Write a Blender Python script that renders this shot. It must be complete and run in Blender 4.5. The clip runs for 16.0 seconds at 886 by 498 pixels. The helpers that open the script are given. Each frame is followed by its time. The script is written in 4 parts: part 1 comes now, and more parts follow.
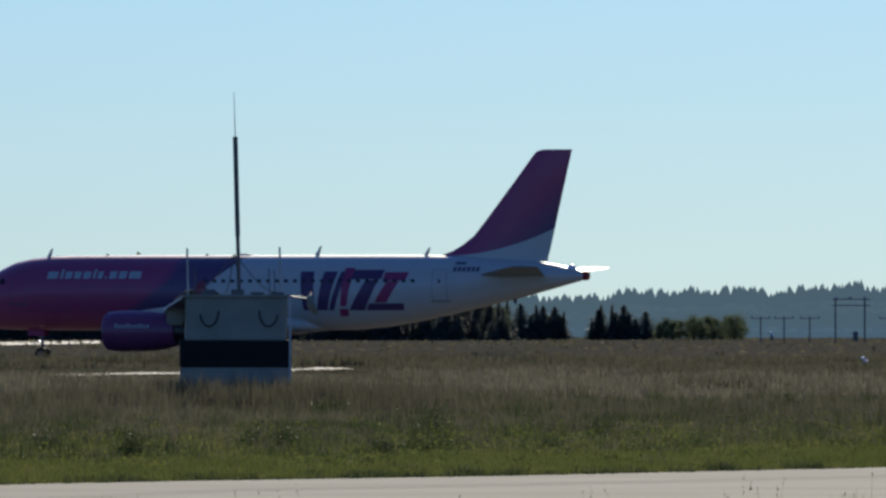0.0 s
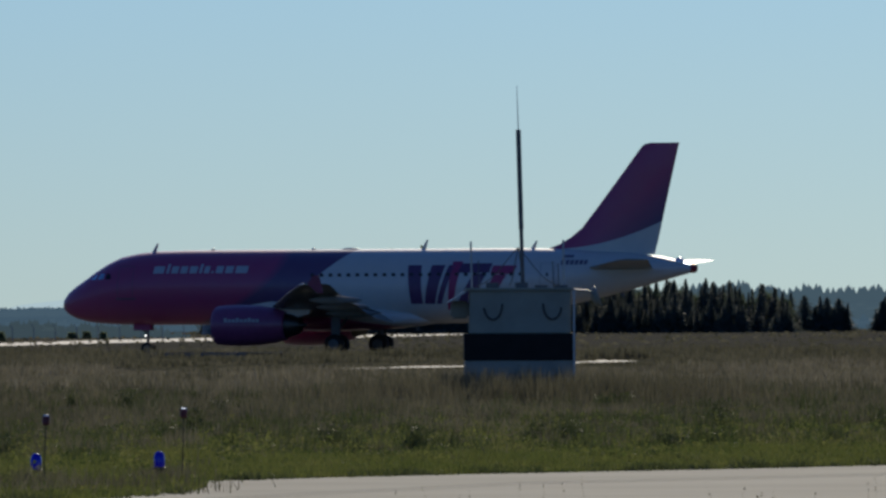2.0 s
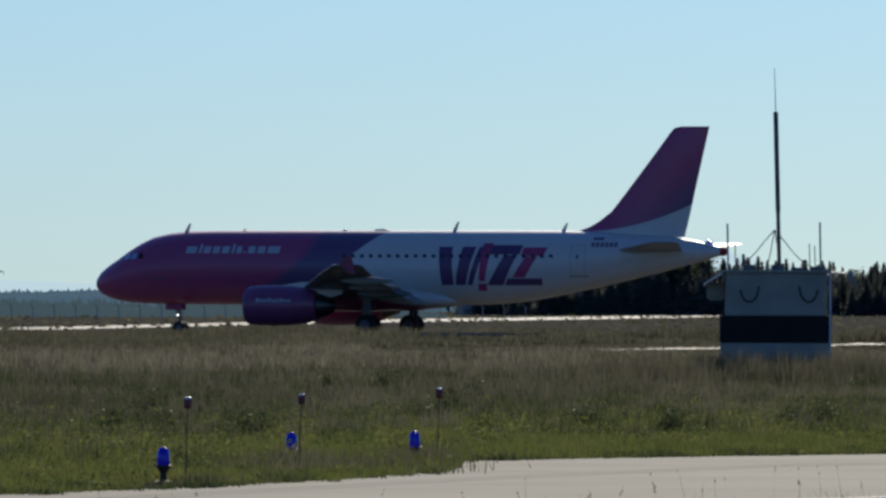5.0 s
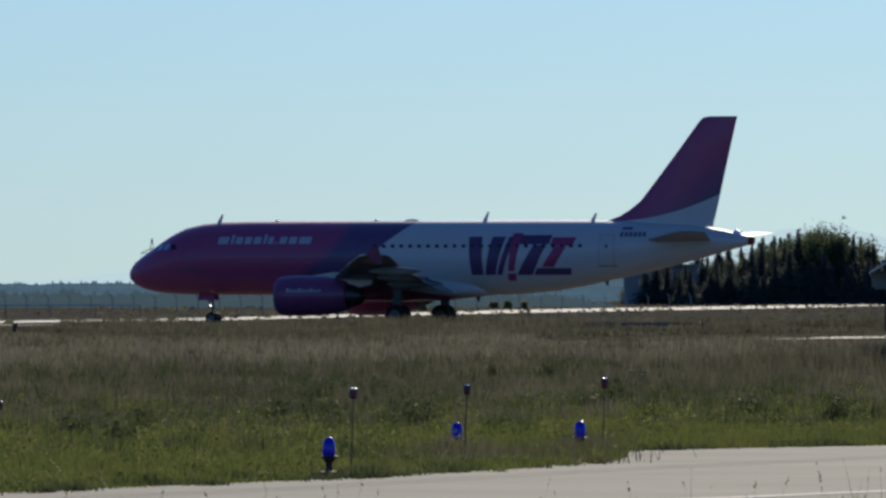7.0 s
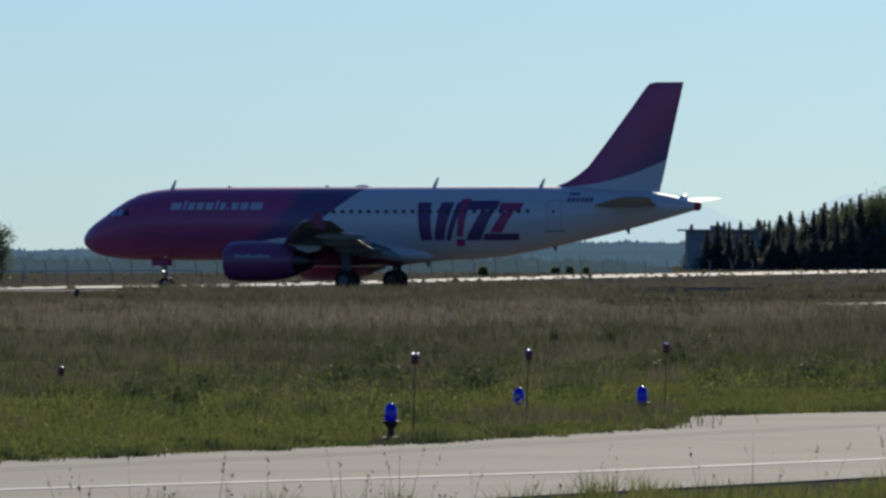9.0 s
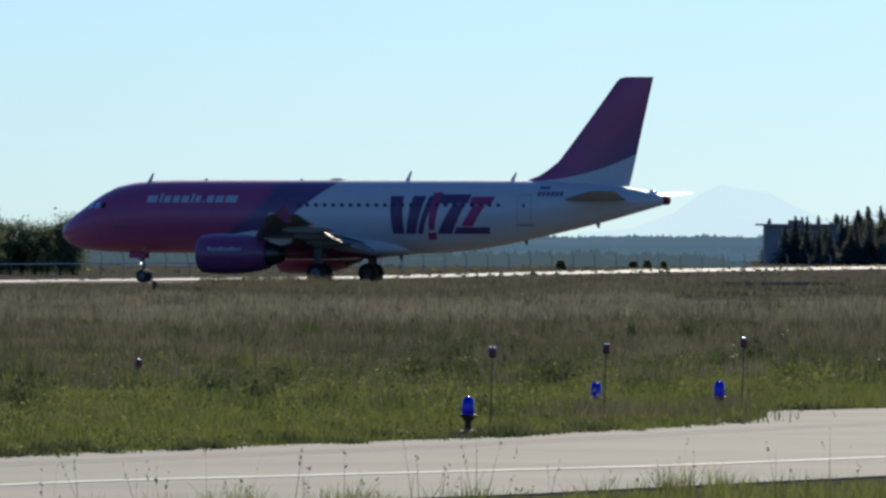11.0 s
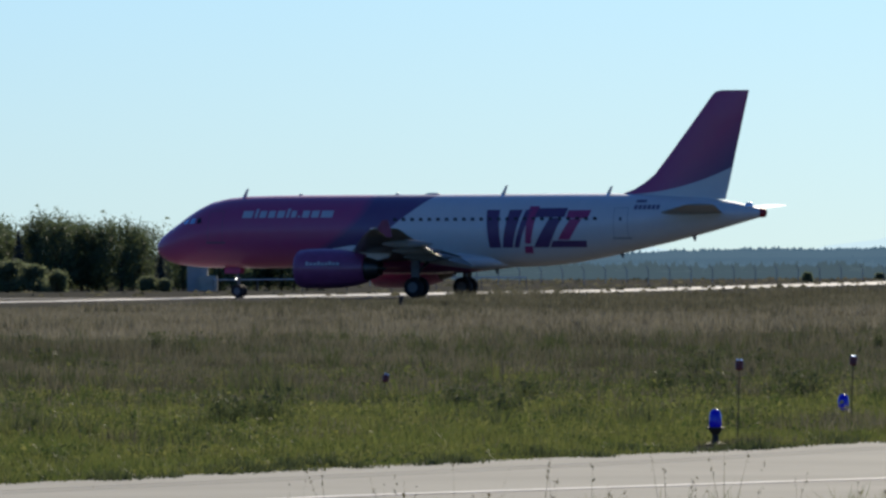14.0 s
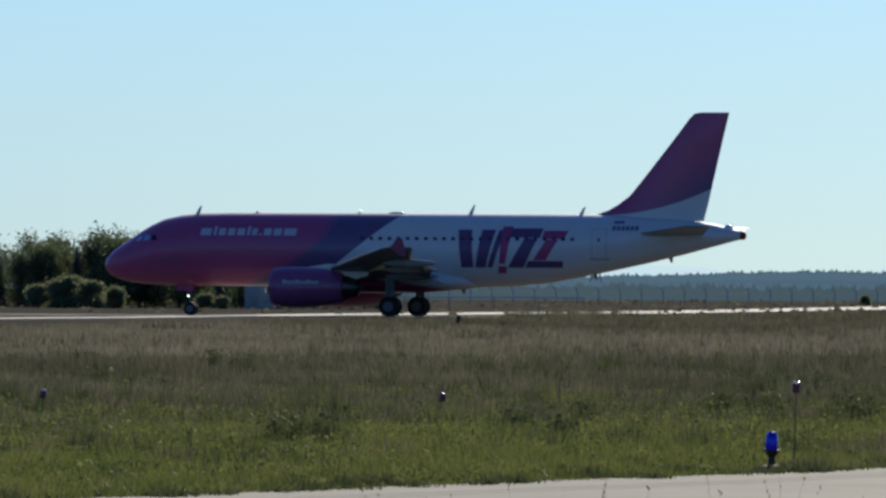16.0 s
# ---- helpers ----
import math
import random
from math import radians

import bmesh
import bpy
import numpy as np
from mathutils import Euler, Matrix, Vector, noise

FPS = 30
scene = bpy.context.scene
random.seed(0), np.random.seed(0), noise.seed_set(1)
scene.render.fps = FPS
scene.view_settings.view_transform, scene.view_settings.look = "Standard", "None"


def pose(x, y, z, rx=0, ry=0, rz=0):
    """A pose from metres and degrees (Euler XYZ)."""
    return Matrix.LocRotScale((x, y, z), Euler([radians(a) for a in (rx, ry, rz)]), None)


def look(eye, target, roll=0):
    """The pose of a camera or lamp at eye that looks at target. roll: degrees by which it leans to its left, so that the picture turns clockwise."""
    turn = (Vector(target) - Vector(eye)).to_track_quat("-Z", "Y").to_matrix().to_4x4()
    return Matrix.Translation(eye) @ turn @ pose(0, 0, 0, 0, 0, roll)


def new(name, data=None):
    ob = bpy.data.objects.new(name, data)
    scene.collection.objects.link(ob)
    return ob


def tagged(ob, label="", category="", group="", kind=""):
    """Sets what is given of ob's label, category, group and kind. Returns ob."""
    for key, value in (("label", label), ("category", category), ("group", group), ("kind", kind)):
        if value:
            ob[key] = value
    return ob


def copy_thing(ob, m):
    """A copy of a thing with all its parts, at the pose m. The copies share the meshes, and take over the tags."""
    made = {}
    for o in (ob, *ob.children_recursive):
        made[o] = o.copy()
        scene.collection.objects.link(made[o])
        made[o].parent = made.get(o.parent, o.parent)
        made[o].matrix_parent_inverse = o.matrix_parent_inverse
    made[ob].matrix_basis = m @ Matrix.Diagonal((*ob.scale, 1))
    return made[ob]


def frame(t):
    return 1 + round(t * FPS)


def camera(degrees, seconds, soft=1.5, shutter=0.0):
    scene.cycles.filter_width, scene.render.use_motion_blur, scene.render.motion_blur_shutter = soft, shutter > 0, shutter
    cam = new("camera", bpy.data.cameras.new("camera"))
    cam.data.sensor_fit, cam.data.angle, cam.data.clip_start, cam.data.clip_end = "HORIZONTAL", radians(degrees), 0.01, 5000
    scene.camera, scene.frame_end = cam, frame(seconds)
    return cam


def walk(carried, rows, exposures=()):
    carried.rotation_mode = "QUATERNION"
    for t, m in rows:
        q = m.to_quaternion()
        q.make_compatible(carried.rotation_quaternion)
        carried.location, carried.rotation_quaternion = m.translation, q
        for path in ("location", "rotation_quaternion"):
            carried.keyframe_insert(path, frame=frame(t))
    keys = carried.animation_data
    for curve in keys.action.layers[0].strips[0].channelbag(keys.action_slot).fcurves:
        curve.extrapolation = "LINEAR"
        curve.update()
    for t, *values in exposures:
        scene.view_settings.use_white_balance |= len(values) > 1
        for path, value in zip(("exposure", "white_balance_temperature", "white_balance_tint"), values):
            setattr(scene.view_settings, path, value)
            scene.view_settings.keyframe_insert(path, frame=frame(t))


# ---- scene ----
# ---- camera: one long lens on a fixed spot, panning after the aircraft ----
EYE = Vector((0, 0, 1.9))
cam = camera(4.5, 16.0, soft=2.8)
PANS = [(0.0, 3.813, .399, .019), (0.5, 3.844, .394, .348), (1.0, 4.046, .443, .066), (1.5, 4.031, .578, -.119),
        (1.6, 3.504, .578, -.145), (1.7, 3.180, .543, -.17), (1.8, 2.830, .395, -.195), (1.9, 2.636, .369, -.22),
        (2.0, 2.372, .365, -.245), (2.5, 2.161, .318, .139), (3.0, 1.811, .166, .205), (3.5, 1.740, .302, .031),
        (3.7, 1.599, .294, .015), (5.8, .793, .229, -.091), (6.0, .757, .160, -.272), (6.5, .442, .262, -.102),
        (7.0, .230, .218, -.037), (7.5, .094, .354, .033), (8.0, 0, .310, 0), (8.5, -.074, .413, -.041),
        (9.0, -.084, .042, -.072), (9.2, -.107, .103, .034), (11.5, -.687, -.004, .051), (12.0, -1.073, .007, -.065),
        (12.5, -1.233, .010, .030), (13.0, -1.506, .072, -.275), (13.5, -1.585, .135, -.139), (14.0, -1.730, .079, -.220),
        (14.5, -1.911, .042, -.222), (15.0, -2.052, .108, -.094), (15.5, -2.085, .241, .085), (16.0, -2.025, .178, .318)]


def view(pan, tilt, roll):
    a, e = radians(pan), radians(tilt)
    return look(EYE, EYE + Vector((math.sin(a) * math.cos(e), math.cos(a) * math.cos(e), math.sin(e))) * 100, roll)


walk(cam, [(t, view(p, e, r)) for t, p, e, r in PANS],
     exposures=[(0, 0.0), (1.5, -.38), (2.0, -.33), (3.0, -.2), (3.5, -.12), (6.0, 0.0), (8.5, -.05), (9.2, .05), (11.5, .36), (12.5, .37), (14.5, .29), (15.0, .31), (16.0, .2)])

# ---- world and sun ----
SUN_EL, SUN_AZ = 24, 9
world = bpy.data.worlds.new("sky")
scene.world = world
world.use_nodes = True
wn, wl = world.node_tree.nodes, world.node_tree.links
sky = wn.new("ShaderNodeTexSky")
sky.sky_type, sky.sun_disc = "NISHITA", False
sky.sun_elevation, sky.sun_rotation = radians(SUN_EL), radians(SUN_AZ)
sky.air_density, sky.dust_density, sky.ozone_density = 1.0, .33, 4.5
tint = wn.new("ShaderNodeMix")
tint.data_type, tint.blend_type = "RGBA", "MULTIPLY"
tint.inputs[0].default_value, tint.inputs[7].default_value = 1.0, (.47, .79, 1.34, 1)
wl.new(sky.outputs[0], tint.inputs[6])
wl.new(tint.outputs[2], wn["Background"].inputs[0])
wn["Background"].inputs[1].default_value = 0.0625
sun = new("sun", bpy.data.lights.new("sun", "SUN"))
sun.data.energy, sun.data.angle, sun.data.color = 4.3, radians(0.6), (1, .89, .70)
_a, _e = radians(SUN_AZ), radians(SUN_EL)
sun.matrix_world = look((0, 0, 50), Vector((0, 0, 50)) - Vector((math.sin(_a) * math.cos(_e), math.cos(_a) * math.cos(_e), math.sin(_e))))


# ---- materials ----
def mat(name, color, rough=.6, metal=0.0, vary=.15, scale=3.0, bump=0.0, coat=0.0, color2=None, island=False, rand=False, translucent=0.0, fine=12.0, spec=.5):
    m = bpy.data.materials.new(name)
    m.use_nodes = True
    n, l = m.node_tree.nodes, m.node_tree.links
    b = n["Principled BSDF"]
    b.inputs["Roughness"].default_value, b.inputs["Metallic"].default_value = rough, metal
    b.inputs["Coat Weight"].default_value = coat
    b.inputs["Specular IOR Level"].default_value = spec
    c2 = color2 or tuple(c * (1 - vary) for c in color)
    geo = n.new("ShaderNodeNewGeometry")
    tex = n.new("ShaderNodeTexNoise")
    tex.inputs["Scale"].default_value, tex.inputs["Detail"].default_value = scale, 4
    l.new(geo.outputs["Position"] if not rand else n.new("ShaderNodeTexCoord").outputs["Object"], tex.inputs["Vector"])
    tex2 = n.new("ShaderNodeTexNoise")
    tex2.inputs["Scale"].default_value, tex2.inputs["Detail"].default_value = scale * fine, 3
    l.new(tex.inputs["Vector"].links[0].from_socket, tex2.inputs["Vector"])
    add = n.new("ShaderNodeMath")
    add.operation, add.use_clamp = "MULTIPLY_ADD", True
    l.new(tex2.outputs[0], add.inputs[0])
    add.inputs[1].default_value = .5
    ramp = n.new("ShaderNodeMapRange")
    ramp.inputs[1].default_value, ramp.inputs[2].default_value = .35, .65
    l.new(tex.outputs[0], ramp.inputs[0])
    half = n.new("ShaderNodeMath")
    half.operation = "MULTIPLY"
    half.inputs[1].default_value = .75
    l.new(ramp.outputs[0], half.inputs[0])
    l.new(half.outputs[0], add.inputs[2])
    off = n.new("ShaderNodeMath")
    off.operation, off.use_clamp = "SUBTRACT", True
    l.new(add.outputs[0], off.inputs[0])
    off.inputs[1].default_value = .12
    fac = off.outputs[0]
    if island or rand:
        src = geo.outputs["Random Per Island"] if island else n.new("ShaderNodeObjectInfo").outputs["Random"]
        mm = n.new("ShaderNodeMath")
        mm.operation = "MULTIPLY_ADD"
        l.new(src, mm.inputs[0])
        mm.inputs[1].default_value = .4
        sc = n.new("ShaderNodeMath")
        sc.operation = "MULTIPLY"
        sc.inputs[1].default_value = .8
        l.new(fac, sc.inputs[0])
        l.new(sc.outputs[0], mm.inputs[2])
        fac = mm.outputs[0]
    mix = n.new("ShaderNodeMix")
    mix.data_type = "RGBA"
    mix.inputs[6].default_value, mix.inputs[7].default_value = (*color, 1), (*c2, 1)
    l.new(fac, mix.inputs[0])
    l.new(mix.outputs[2], b.inputs["Base Color"])
    if bump:
        bp = n.new("ShaderNodeBump")
        bp.inputs["Strength"].default_value, bp.inputs["Distance"].default_value = bump, .02
        l.new(tex2.outputs[0], bp.inputs["Height"])
        l.new(bp.outputs[0], b.inputs["Normal"])
    if translucent:
        tr = n.new("ShaderNodeBsdfTranslucent")
        l.new(mix.outputs[2], tr.inputs[0])
        ms = n.new("ShaderNodeMixShader")
        ms.inputs[0].default_value = translucent
        l.new(b.outputs[0], ms.inputs[1])
        l.new(tr.outputs[0], ms.inputs[2])
        l.new(ms.outputs[0], n["Material Output"].inputs[0])
    return m


def glow(name, color, strength):
    m = bpy.data.materials.new(name)
    m.use_nodes = True
    b = m.node_tree.nodes["Principled BSDF"]
    b.inputs["Base Color"].default_value = (*color, 1)
    b.inputs["Emission Color"].default_value, b.inputs["Emission Strength"].default_value = (*color, 1), strength
    return m


PINK, PURPLE, WHITE = (.48, .055, .16), (.14, .062, .15), (.71, .67, .59)


def paint_nodes(name):
    m = bpy.data.materials.new(name)
    m.use_nodes = True
    n, l = m.node_tree.nodes, m.node_tree.links
    b = n["Principled BSDF"]
    b.inputs["Roughness"].default_value, b.inputs["Coat Weight"].default_value = .42, .35
    b.inputs["Coat Roughness"].default_value = .14
    b.inputs["Specular IOR Level"].default_value = .5
    tc = n.new("ShaderNodeTexCoord")
    sep = n.new("ShaderNodeSeparateXYZ")
    l.new(tc.outputs["Object"], sep.inputs[0])

    def math_(op, a, c, d=None, clamp=False):
        k = n.new("ShaderNodeMath")
        k.operation, k.use_clamp = op, clamp
        for i, v in enumerate((a, c, d)):
            if v is None:
                continue
            if isinstance(v, (int, float)):
                k.inputs[i].default_value = v
            else:
                l.new(v, k.inputs[i])
        return k.outputs[0]

    def mixc(f, a, c):
        k = n.new("ShaderNodeMix")
        k.data_type = "RGBA"
        l.new(f, k.inputs[0])
        for i, v in ((6, a), (7, c)):
            if isinstance(v, tuple):
                k.inputs[i].default_value = (*v, 1)
            else:
                l.new(v, k.inputs[i])
        return k.outputs[2]
    dirt = n.new("ShaderNodeTexNoise")
    dirt.inputs["Scale"].default_value, dirt.inputs["Detail"].default_value = 1.5, 6
    l.new(tc.outputs["Object"], dirt.inputs[0])
    return m, b, l, sep.outputs[0], sep.outputs[2], math_, mixc, dirt.outputs[0]


def livery():
    m, b, l, x, z, f, mixc, dirt = paint_nodes("livery_paint")
    edge = f("MULTIPLY_ADD", z, 1.28, 17.7 - 1.28 * 5.87)
    white = f("MULTIPLY", f("SUBTRACT", x, edge), 60, clamp=True)
    dz = f("SUBTRACT", z, 5.87)
    e2 = f("MULTIPLY_ADD", f("MULTIPLY", dz, dz), -.31, 13.75)
    pur = f("MULTIPLY_ADD", f("SUBTRACT", x, e2), 1.5, .5, clamp=True)
    col = mixc(white, mixc(pur, PINK, PURPLE), WHITE)
    d = f("MULTIPLY", dirt, .18)
    l.new(mixc(d, col, (.25, .24, .24)), b.inputs["Base Color"])
    return m


def fin_livery():
    m, b, l, x, z, f, mixc, dirt = paint_nodes("fin_paint")
    dx = f("SUBTRACT", x, 29.1)
    edge = f("MULTIPLY_ADD", f("MULTIPLY", dx, dx), .0367, 5.85)
    up = f("MULTIPLY", f("SUBTRACT", z, edge), 60, clamp=True)
    pink = f("MULTIPLY_ADD", f("SUBTRACT", f("MULTIPLY_ADD", x, -.9, 40.4), f("MULTIPLY_ADD", z, -1, 17.4)), .42, .62, clamp=True)
    col = mixc(up, WHITE, mixc(pink, PURPLE, PINK))
    l.new(mixc(f("MULTIPLY", dirt, .15), col, (.25, .24, .24)), b.inputs["Base Color"])
    return m


def fairing_livery():
    m, b, l, x, z, f, mixc, dirt = paint_nodes("fairing_paint")
    low = f("MULTIPLY", f("SUBTRACT", f("MULTIPLY_ADD", x, -.14, 4.45), z), 40, clamp=True)
    l.new(mixc(f("MULTIPLY", dirt, .2), mixc(low, WHITE, PINK), (.2, .19, .19)), b.inputs["Base Color"])
    return m


M_LIVERY, M_FIN, M_FAIR = livery(), fin_livery(), fairing_livery()
M_PINK = mat("magenta_paint", PINK, .5, coat=.08, vary=.2)
M_PURPLE = mat("purple_paint", PURPLE, .5, coat=.08, vary=.2)
M_NACELLE = mat("nacelle_paint", (.30, .068, .165), .4, coat=.35, vary=.2)
M_WHITE = mat("white_paint", WHITE, .4, coat=.3, vary=.12)
M_GREYWING = mat("grey_wing_paint", (.24, .25, .22), .45, coat=.2, vary=.25, scale=1.2)
M_FENCE = mat("dull_magenta_fence", (.24, .035, .09), .5, coat=.1, vary=.25)
M_REG = mat("grey_purple_lettering", (.20, .16, .22), .5, vary=.2)
M_LETTER = mat("white_lettering", (.55, .55, .55), .5, vary=.05)
M_SEAMLINE = mat("door_seam", (.25, .12, .16), .6, vary=.2)
M_SILL = mat("scuffed_door_sill", (.42, .40, .37), .6, vary=.3)
M_METAL = mat("bare_metal", (.85, .85, .86), .3, 1.0, vary=.1)
M_EXH = mat("exhaust_metal", (.12, .11, .10), .4, .8, vary=.4)
M_RUBBER = mat("tyre_rubber", (.018, .018, .018), .8, vary=.3)
M_STRUT = mat("gear_grey", (.15, .15, .155), .45, .3, vary=.3)
M_GLASSD = mat("dark_glass", (.012, .014, .018), .08, vary=.1)
M_CABIN = mat("cabin_glass", (.075, .082, .09), .2, vary=.2)
M_PANE = mat("sky_mirror_metal", (.75, .78, .78), .06, 1.0, vary=.1)
M_RED = mat("red_cap", (.35, .015, .02), .4, vary=.2)
M_SPOT = glow("landing_light_glow", (1, .97, .9), 3)
M_GROUND = mat("dry_meadow_soil", (.115, .108, .085), .95, color2=(.075, .076, .06), scale=.05, fine=30, bump=.5, spec=0.0)
M_CONC = mat("concrete_pavement", (.205, .209, .174), .9, color2=(.140, .143, .120), scale=.25, fine=20, bump=.25, spec=.3)
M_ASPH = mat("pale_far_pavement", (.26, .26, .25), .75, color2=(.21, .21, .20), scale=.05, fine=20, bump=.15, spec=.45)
M_TARMAC = mat("dark_tarmac", (.085, .085, .083), .85, color2=(.06, .06, .058), scale=.2, fine=20, bump=.2, spec=.1)
M_LINE = mat("white_line_paint", (.58, .57, .53), .8, color2=(.33, .32, .3), scale=1.0)
M_SEAM = mat("tarred_seam", (.175, .178, .150), .9, color2=(.20, .203, .17), scale=.6, spec=.2)
M_GREEN = mat("green_grass", (.055, .10, .022), .68, color2=(.215, .22, .068), scale=1.1, fine=9, island=True, translucent=.5, spec=.13)
M_DARKGREEN = mat("dark_green_grass", (.036, .062, .017), .68, color2=(.085, .112, .038), scale=1.5, fine=9, island=True, translucent=.45, spec=.13)
M_LIME = mat("yellow_green_grass", (.11, .145, .036), .8, color2=(.20, .20, .07), scale=1.5, fine=9, island=True, translucent=.5, spec=.06)
M_TURF = mat("short_turf", (.075, .115, .026), .6, color2=(.17, .18, .055), scale=.6, island=True, translucent=.5, spec=.15)
M_DRY = mat("dry_grass", (.225, .208, .138), .8, color2=(.070, .071, .042), scale=.16, island=True, translucent=.4, spec=.15)
M_STRAW = mat("pale_straw_grass", (.325, .30, .215), .8, color2=(.14, .128, .085), scale=.2, island=True, translucent=.4, spec=.15)
M_WEED = mat("dark_weeds", (.05, .07, .028), .68, color2=(.11, .128, .052), scale=.9, island=True, translucent=.35, spec=.13)
M_STALK = mat("seeding_stalks", (.13, .11, .055), .8, color2=(.07, .08, .03), scale=2, island=True, translucent=.3, spec=.15)
M_SEED = mat("pale_seed_heads", (.44, .42, .35), .7, color2=(.26, .23, .17), scale=2, island=True, translucent=.5)
M_NEEDLE = mat("conifer_needles", (.085, .105, .09), .7, color2=(.11, .13, .11), scale=.8, island=True, translucent=.4, spec=.4)
M_LEAF = mat("broad_leaves", (.085, .12, .055), .6, color2=(.13, .16, .08), scale=.5, island=True, translucent=.45, spec=.15)
M_BUSH = mat("pale_bush_leaves", (.15, .185, .09), .7, color2=(.21, .235, .13), scale=.5, island=True, translucent=.55, spec=.15)
M_BARK = mat("bark", (.07, .05, .035), .9, vary=.4, bump=.4)
M_HUT = mat("olive_grey_paint", (.36, .36, .285), .6, color2=(.27, .27, .21), scale=1.5, bump=.1)
M_HUTBASE = mat("pale_grey_paint", (.42, .39, .31), .65, color2=(.29, .27, .22), scale=1.5, bump=.1)
M_BLACK = mat("black_band_paint", (.028, .025, .023), .8, vary=.3, spec=.2)
M_STEEL = mat("dull_steel", (.16, .16, .16), .5, .6, vary=.3)
M_GALV = mat("galvanised_steel", (.45, .46, .46), .4, .7, vary=.2)
M_CABLE = mat("black_cable", (.06, .06, .055), .6, vary=.2)
M_MARK = mat("dark_red_marker", (.2, .028, .018), .45, vary=.3)
M_LAMPBASE = mat("rusty_lamp_base", (.06, .045, .03), .7, vary=.4)
M_WALL = mat("weathered_render", (.38, .37, .34), .8, color2=(.28, .27, .25), scale=.6)
M_ROOF = mat("sheet_roof", (.45, .42, .38), .5, .2, vary=.3)


def blue_glass():
    m = mat("blue_lamp_glass", (.003, .003, .30), .16, vary=.1, spec=.6)
    b = m.node_tree.nodes["Principled BSDF"]
    b.inputs["Emission Color"].default_value, b.inputs["Emission Strength"].default_value = (.0, .0, 1, 1), .07
    return m


M_BLUE = blue_glass()


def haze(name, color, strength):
    """Far distance, a plain backdrop: bright air's haze painted in as a faint glow."""
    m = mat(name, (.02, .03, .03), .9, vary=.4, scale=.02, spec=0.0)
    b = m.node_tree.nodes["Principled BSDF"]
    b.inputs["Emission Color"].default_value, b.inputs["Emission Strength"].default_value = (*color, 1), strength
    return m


M_HILL = haze("far_forest_painted_haze", (.064, .113, .160), 1.0)
M_HILL2 = haze("middle_forest_painted_haze", (.068, .113, .148), 1.0)
M_HILL3 = haze("shrub_belt_painted_haze", (.052, .082, .100), 1.0)
M_MOUNT = haze("mountain_painted_haze", (.505, .66, .725), 1.0)


# ---- helpers ----
def part(name, bm, material, parent, label=""):
    me = bpy.data.meshes.new(name)
    bm.to_mesh(me)
    bm.free()
    me.materials.append(material)
    for p in me.polygons:
        p.use_smooth = True
    me.set_sharp_from_angle(angle=radians(35))
    ob = new(name, me)
    ob.parent = parent
    return tagged(ob, label)


def thing(name, label, category, m=None, group="", kind=""):
    ob = new(name)
    if m is not None:
        ob.matrix_basis = m
    return tagged(ob, label, category, group, kind)


def box(bm, x0, x1, y0, y1, z0, z1, bevel=0.0):
    r = bmesh.ops.create_cube(bm, size=1, matrix=Matrix.Translation(((x0 + x1) / 2, (y0 + y1) / 2, (z0 + z1) / 2)) @ Matrix.Diagonal((x1 - x0, y1 - y0, z1 - z0, 1)))
    if bevel:
        es = list({e for v in r["verts"] for e in v.link_edges})
        bmesh.ops.bevel(bm, geom=es, offset=bevel, segments=2, affect="EDGES")
    return bm


def tube(bm, a, b, r0, r1=None, seg=10):
    a, b = Vector(a), Vector(b)
    d = b - a
    q = d.to_track_quat("Z", "Y").to_matrix().to_4x4()
    bmesh.ops.create_cone(bm, cap_ends=True, segments=seg, radius1=r0, radius2=r0 if r1 is None else r1, depth=d.length, matrix=Matrix.Translation((a + b) / 2) @ q)
    return bm


def lathe(bm, profile, seg=16, m=Matrix.Identity(4)):
    """profile: (radius, height) from bottom to top, round z."""
    rings = []
    for r, h in profile:
        rings.append([bm.verts.new(m @ Vector((r * math.cos(2 * math.pi * k / seg), r * math.sin(2 * math.pi * k / seg), h))) for k in range(seg)])
    for A, B in zip(rings, rings[1:]):
        for k in range(seg):
            bm.faces.new((A[k], A[(k + 1) % seg], B[(k + 1) % seg], B[k]))
    bm.faces.new(rings[0][::-1])
    bm.faces.new(rings[-1])
    return bm


def loft(bm, rings, caps=True):
    vs = [[bm.verts.new(p) for p in r] for r in rings]
    n = len(vs[0])
    for A, B in zip(vs, vs[1:]):
        for k in range(n):
            bm.faces.new((A[k], A[(k + 1) % n], B[(k + 1) % n], B[k]))
    if caps:
        bm.faces.new(vs[0][::-1])
        bm.faces.new(vs[-1])
    bmesh.ops.recalc_face_normals(bm, faces=bm.faces)
    return bm


def slab(name, pts, z, thick, material):
    """A flat sheet with thickness over a polygon."""
    bm = bmesh.new()
    top = [bm.verts.new((x, y, z)) for x, y in pts]
    low = [bm.verts.new((x, y, z - thick)) for x, y in pts]
    bm.faces.new(top)
    bm.faces.new(low[::-1])
    for i in range(len(pts)):
        j = (i + 1) % len(pts)
        bm.faces.new((top[i], low[i], low[j], top[j]))
    bmesh.ops.recalc_face_normals(bm, faces=bm.faces)
    bmesh.ops.triangulate(bm, faces=bm.faces)
    me = bpy.data.meshes.new(name)
    bm.to_mesh(me)
    bm.free()
    me.materials.append(material)
    return new(name, me)


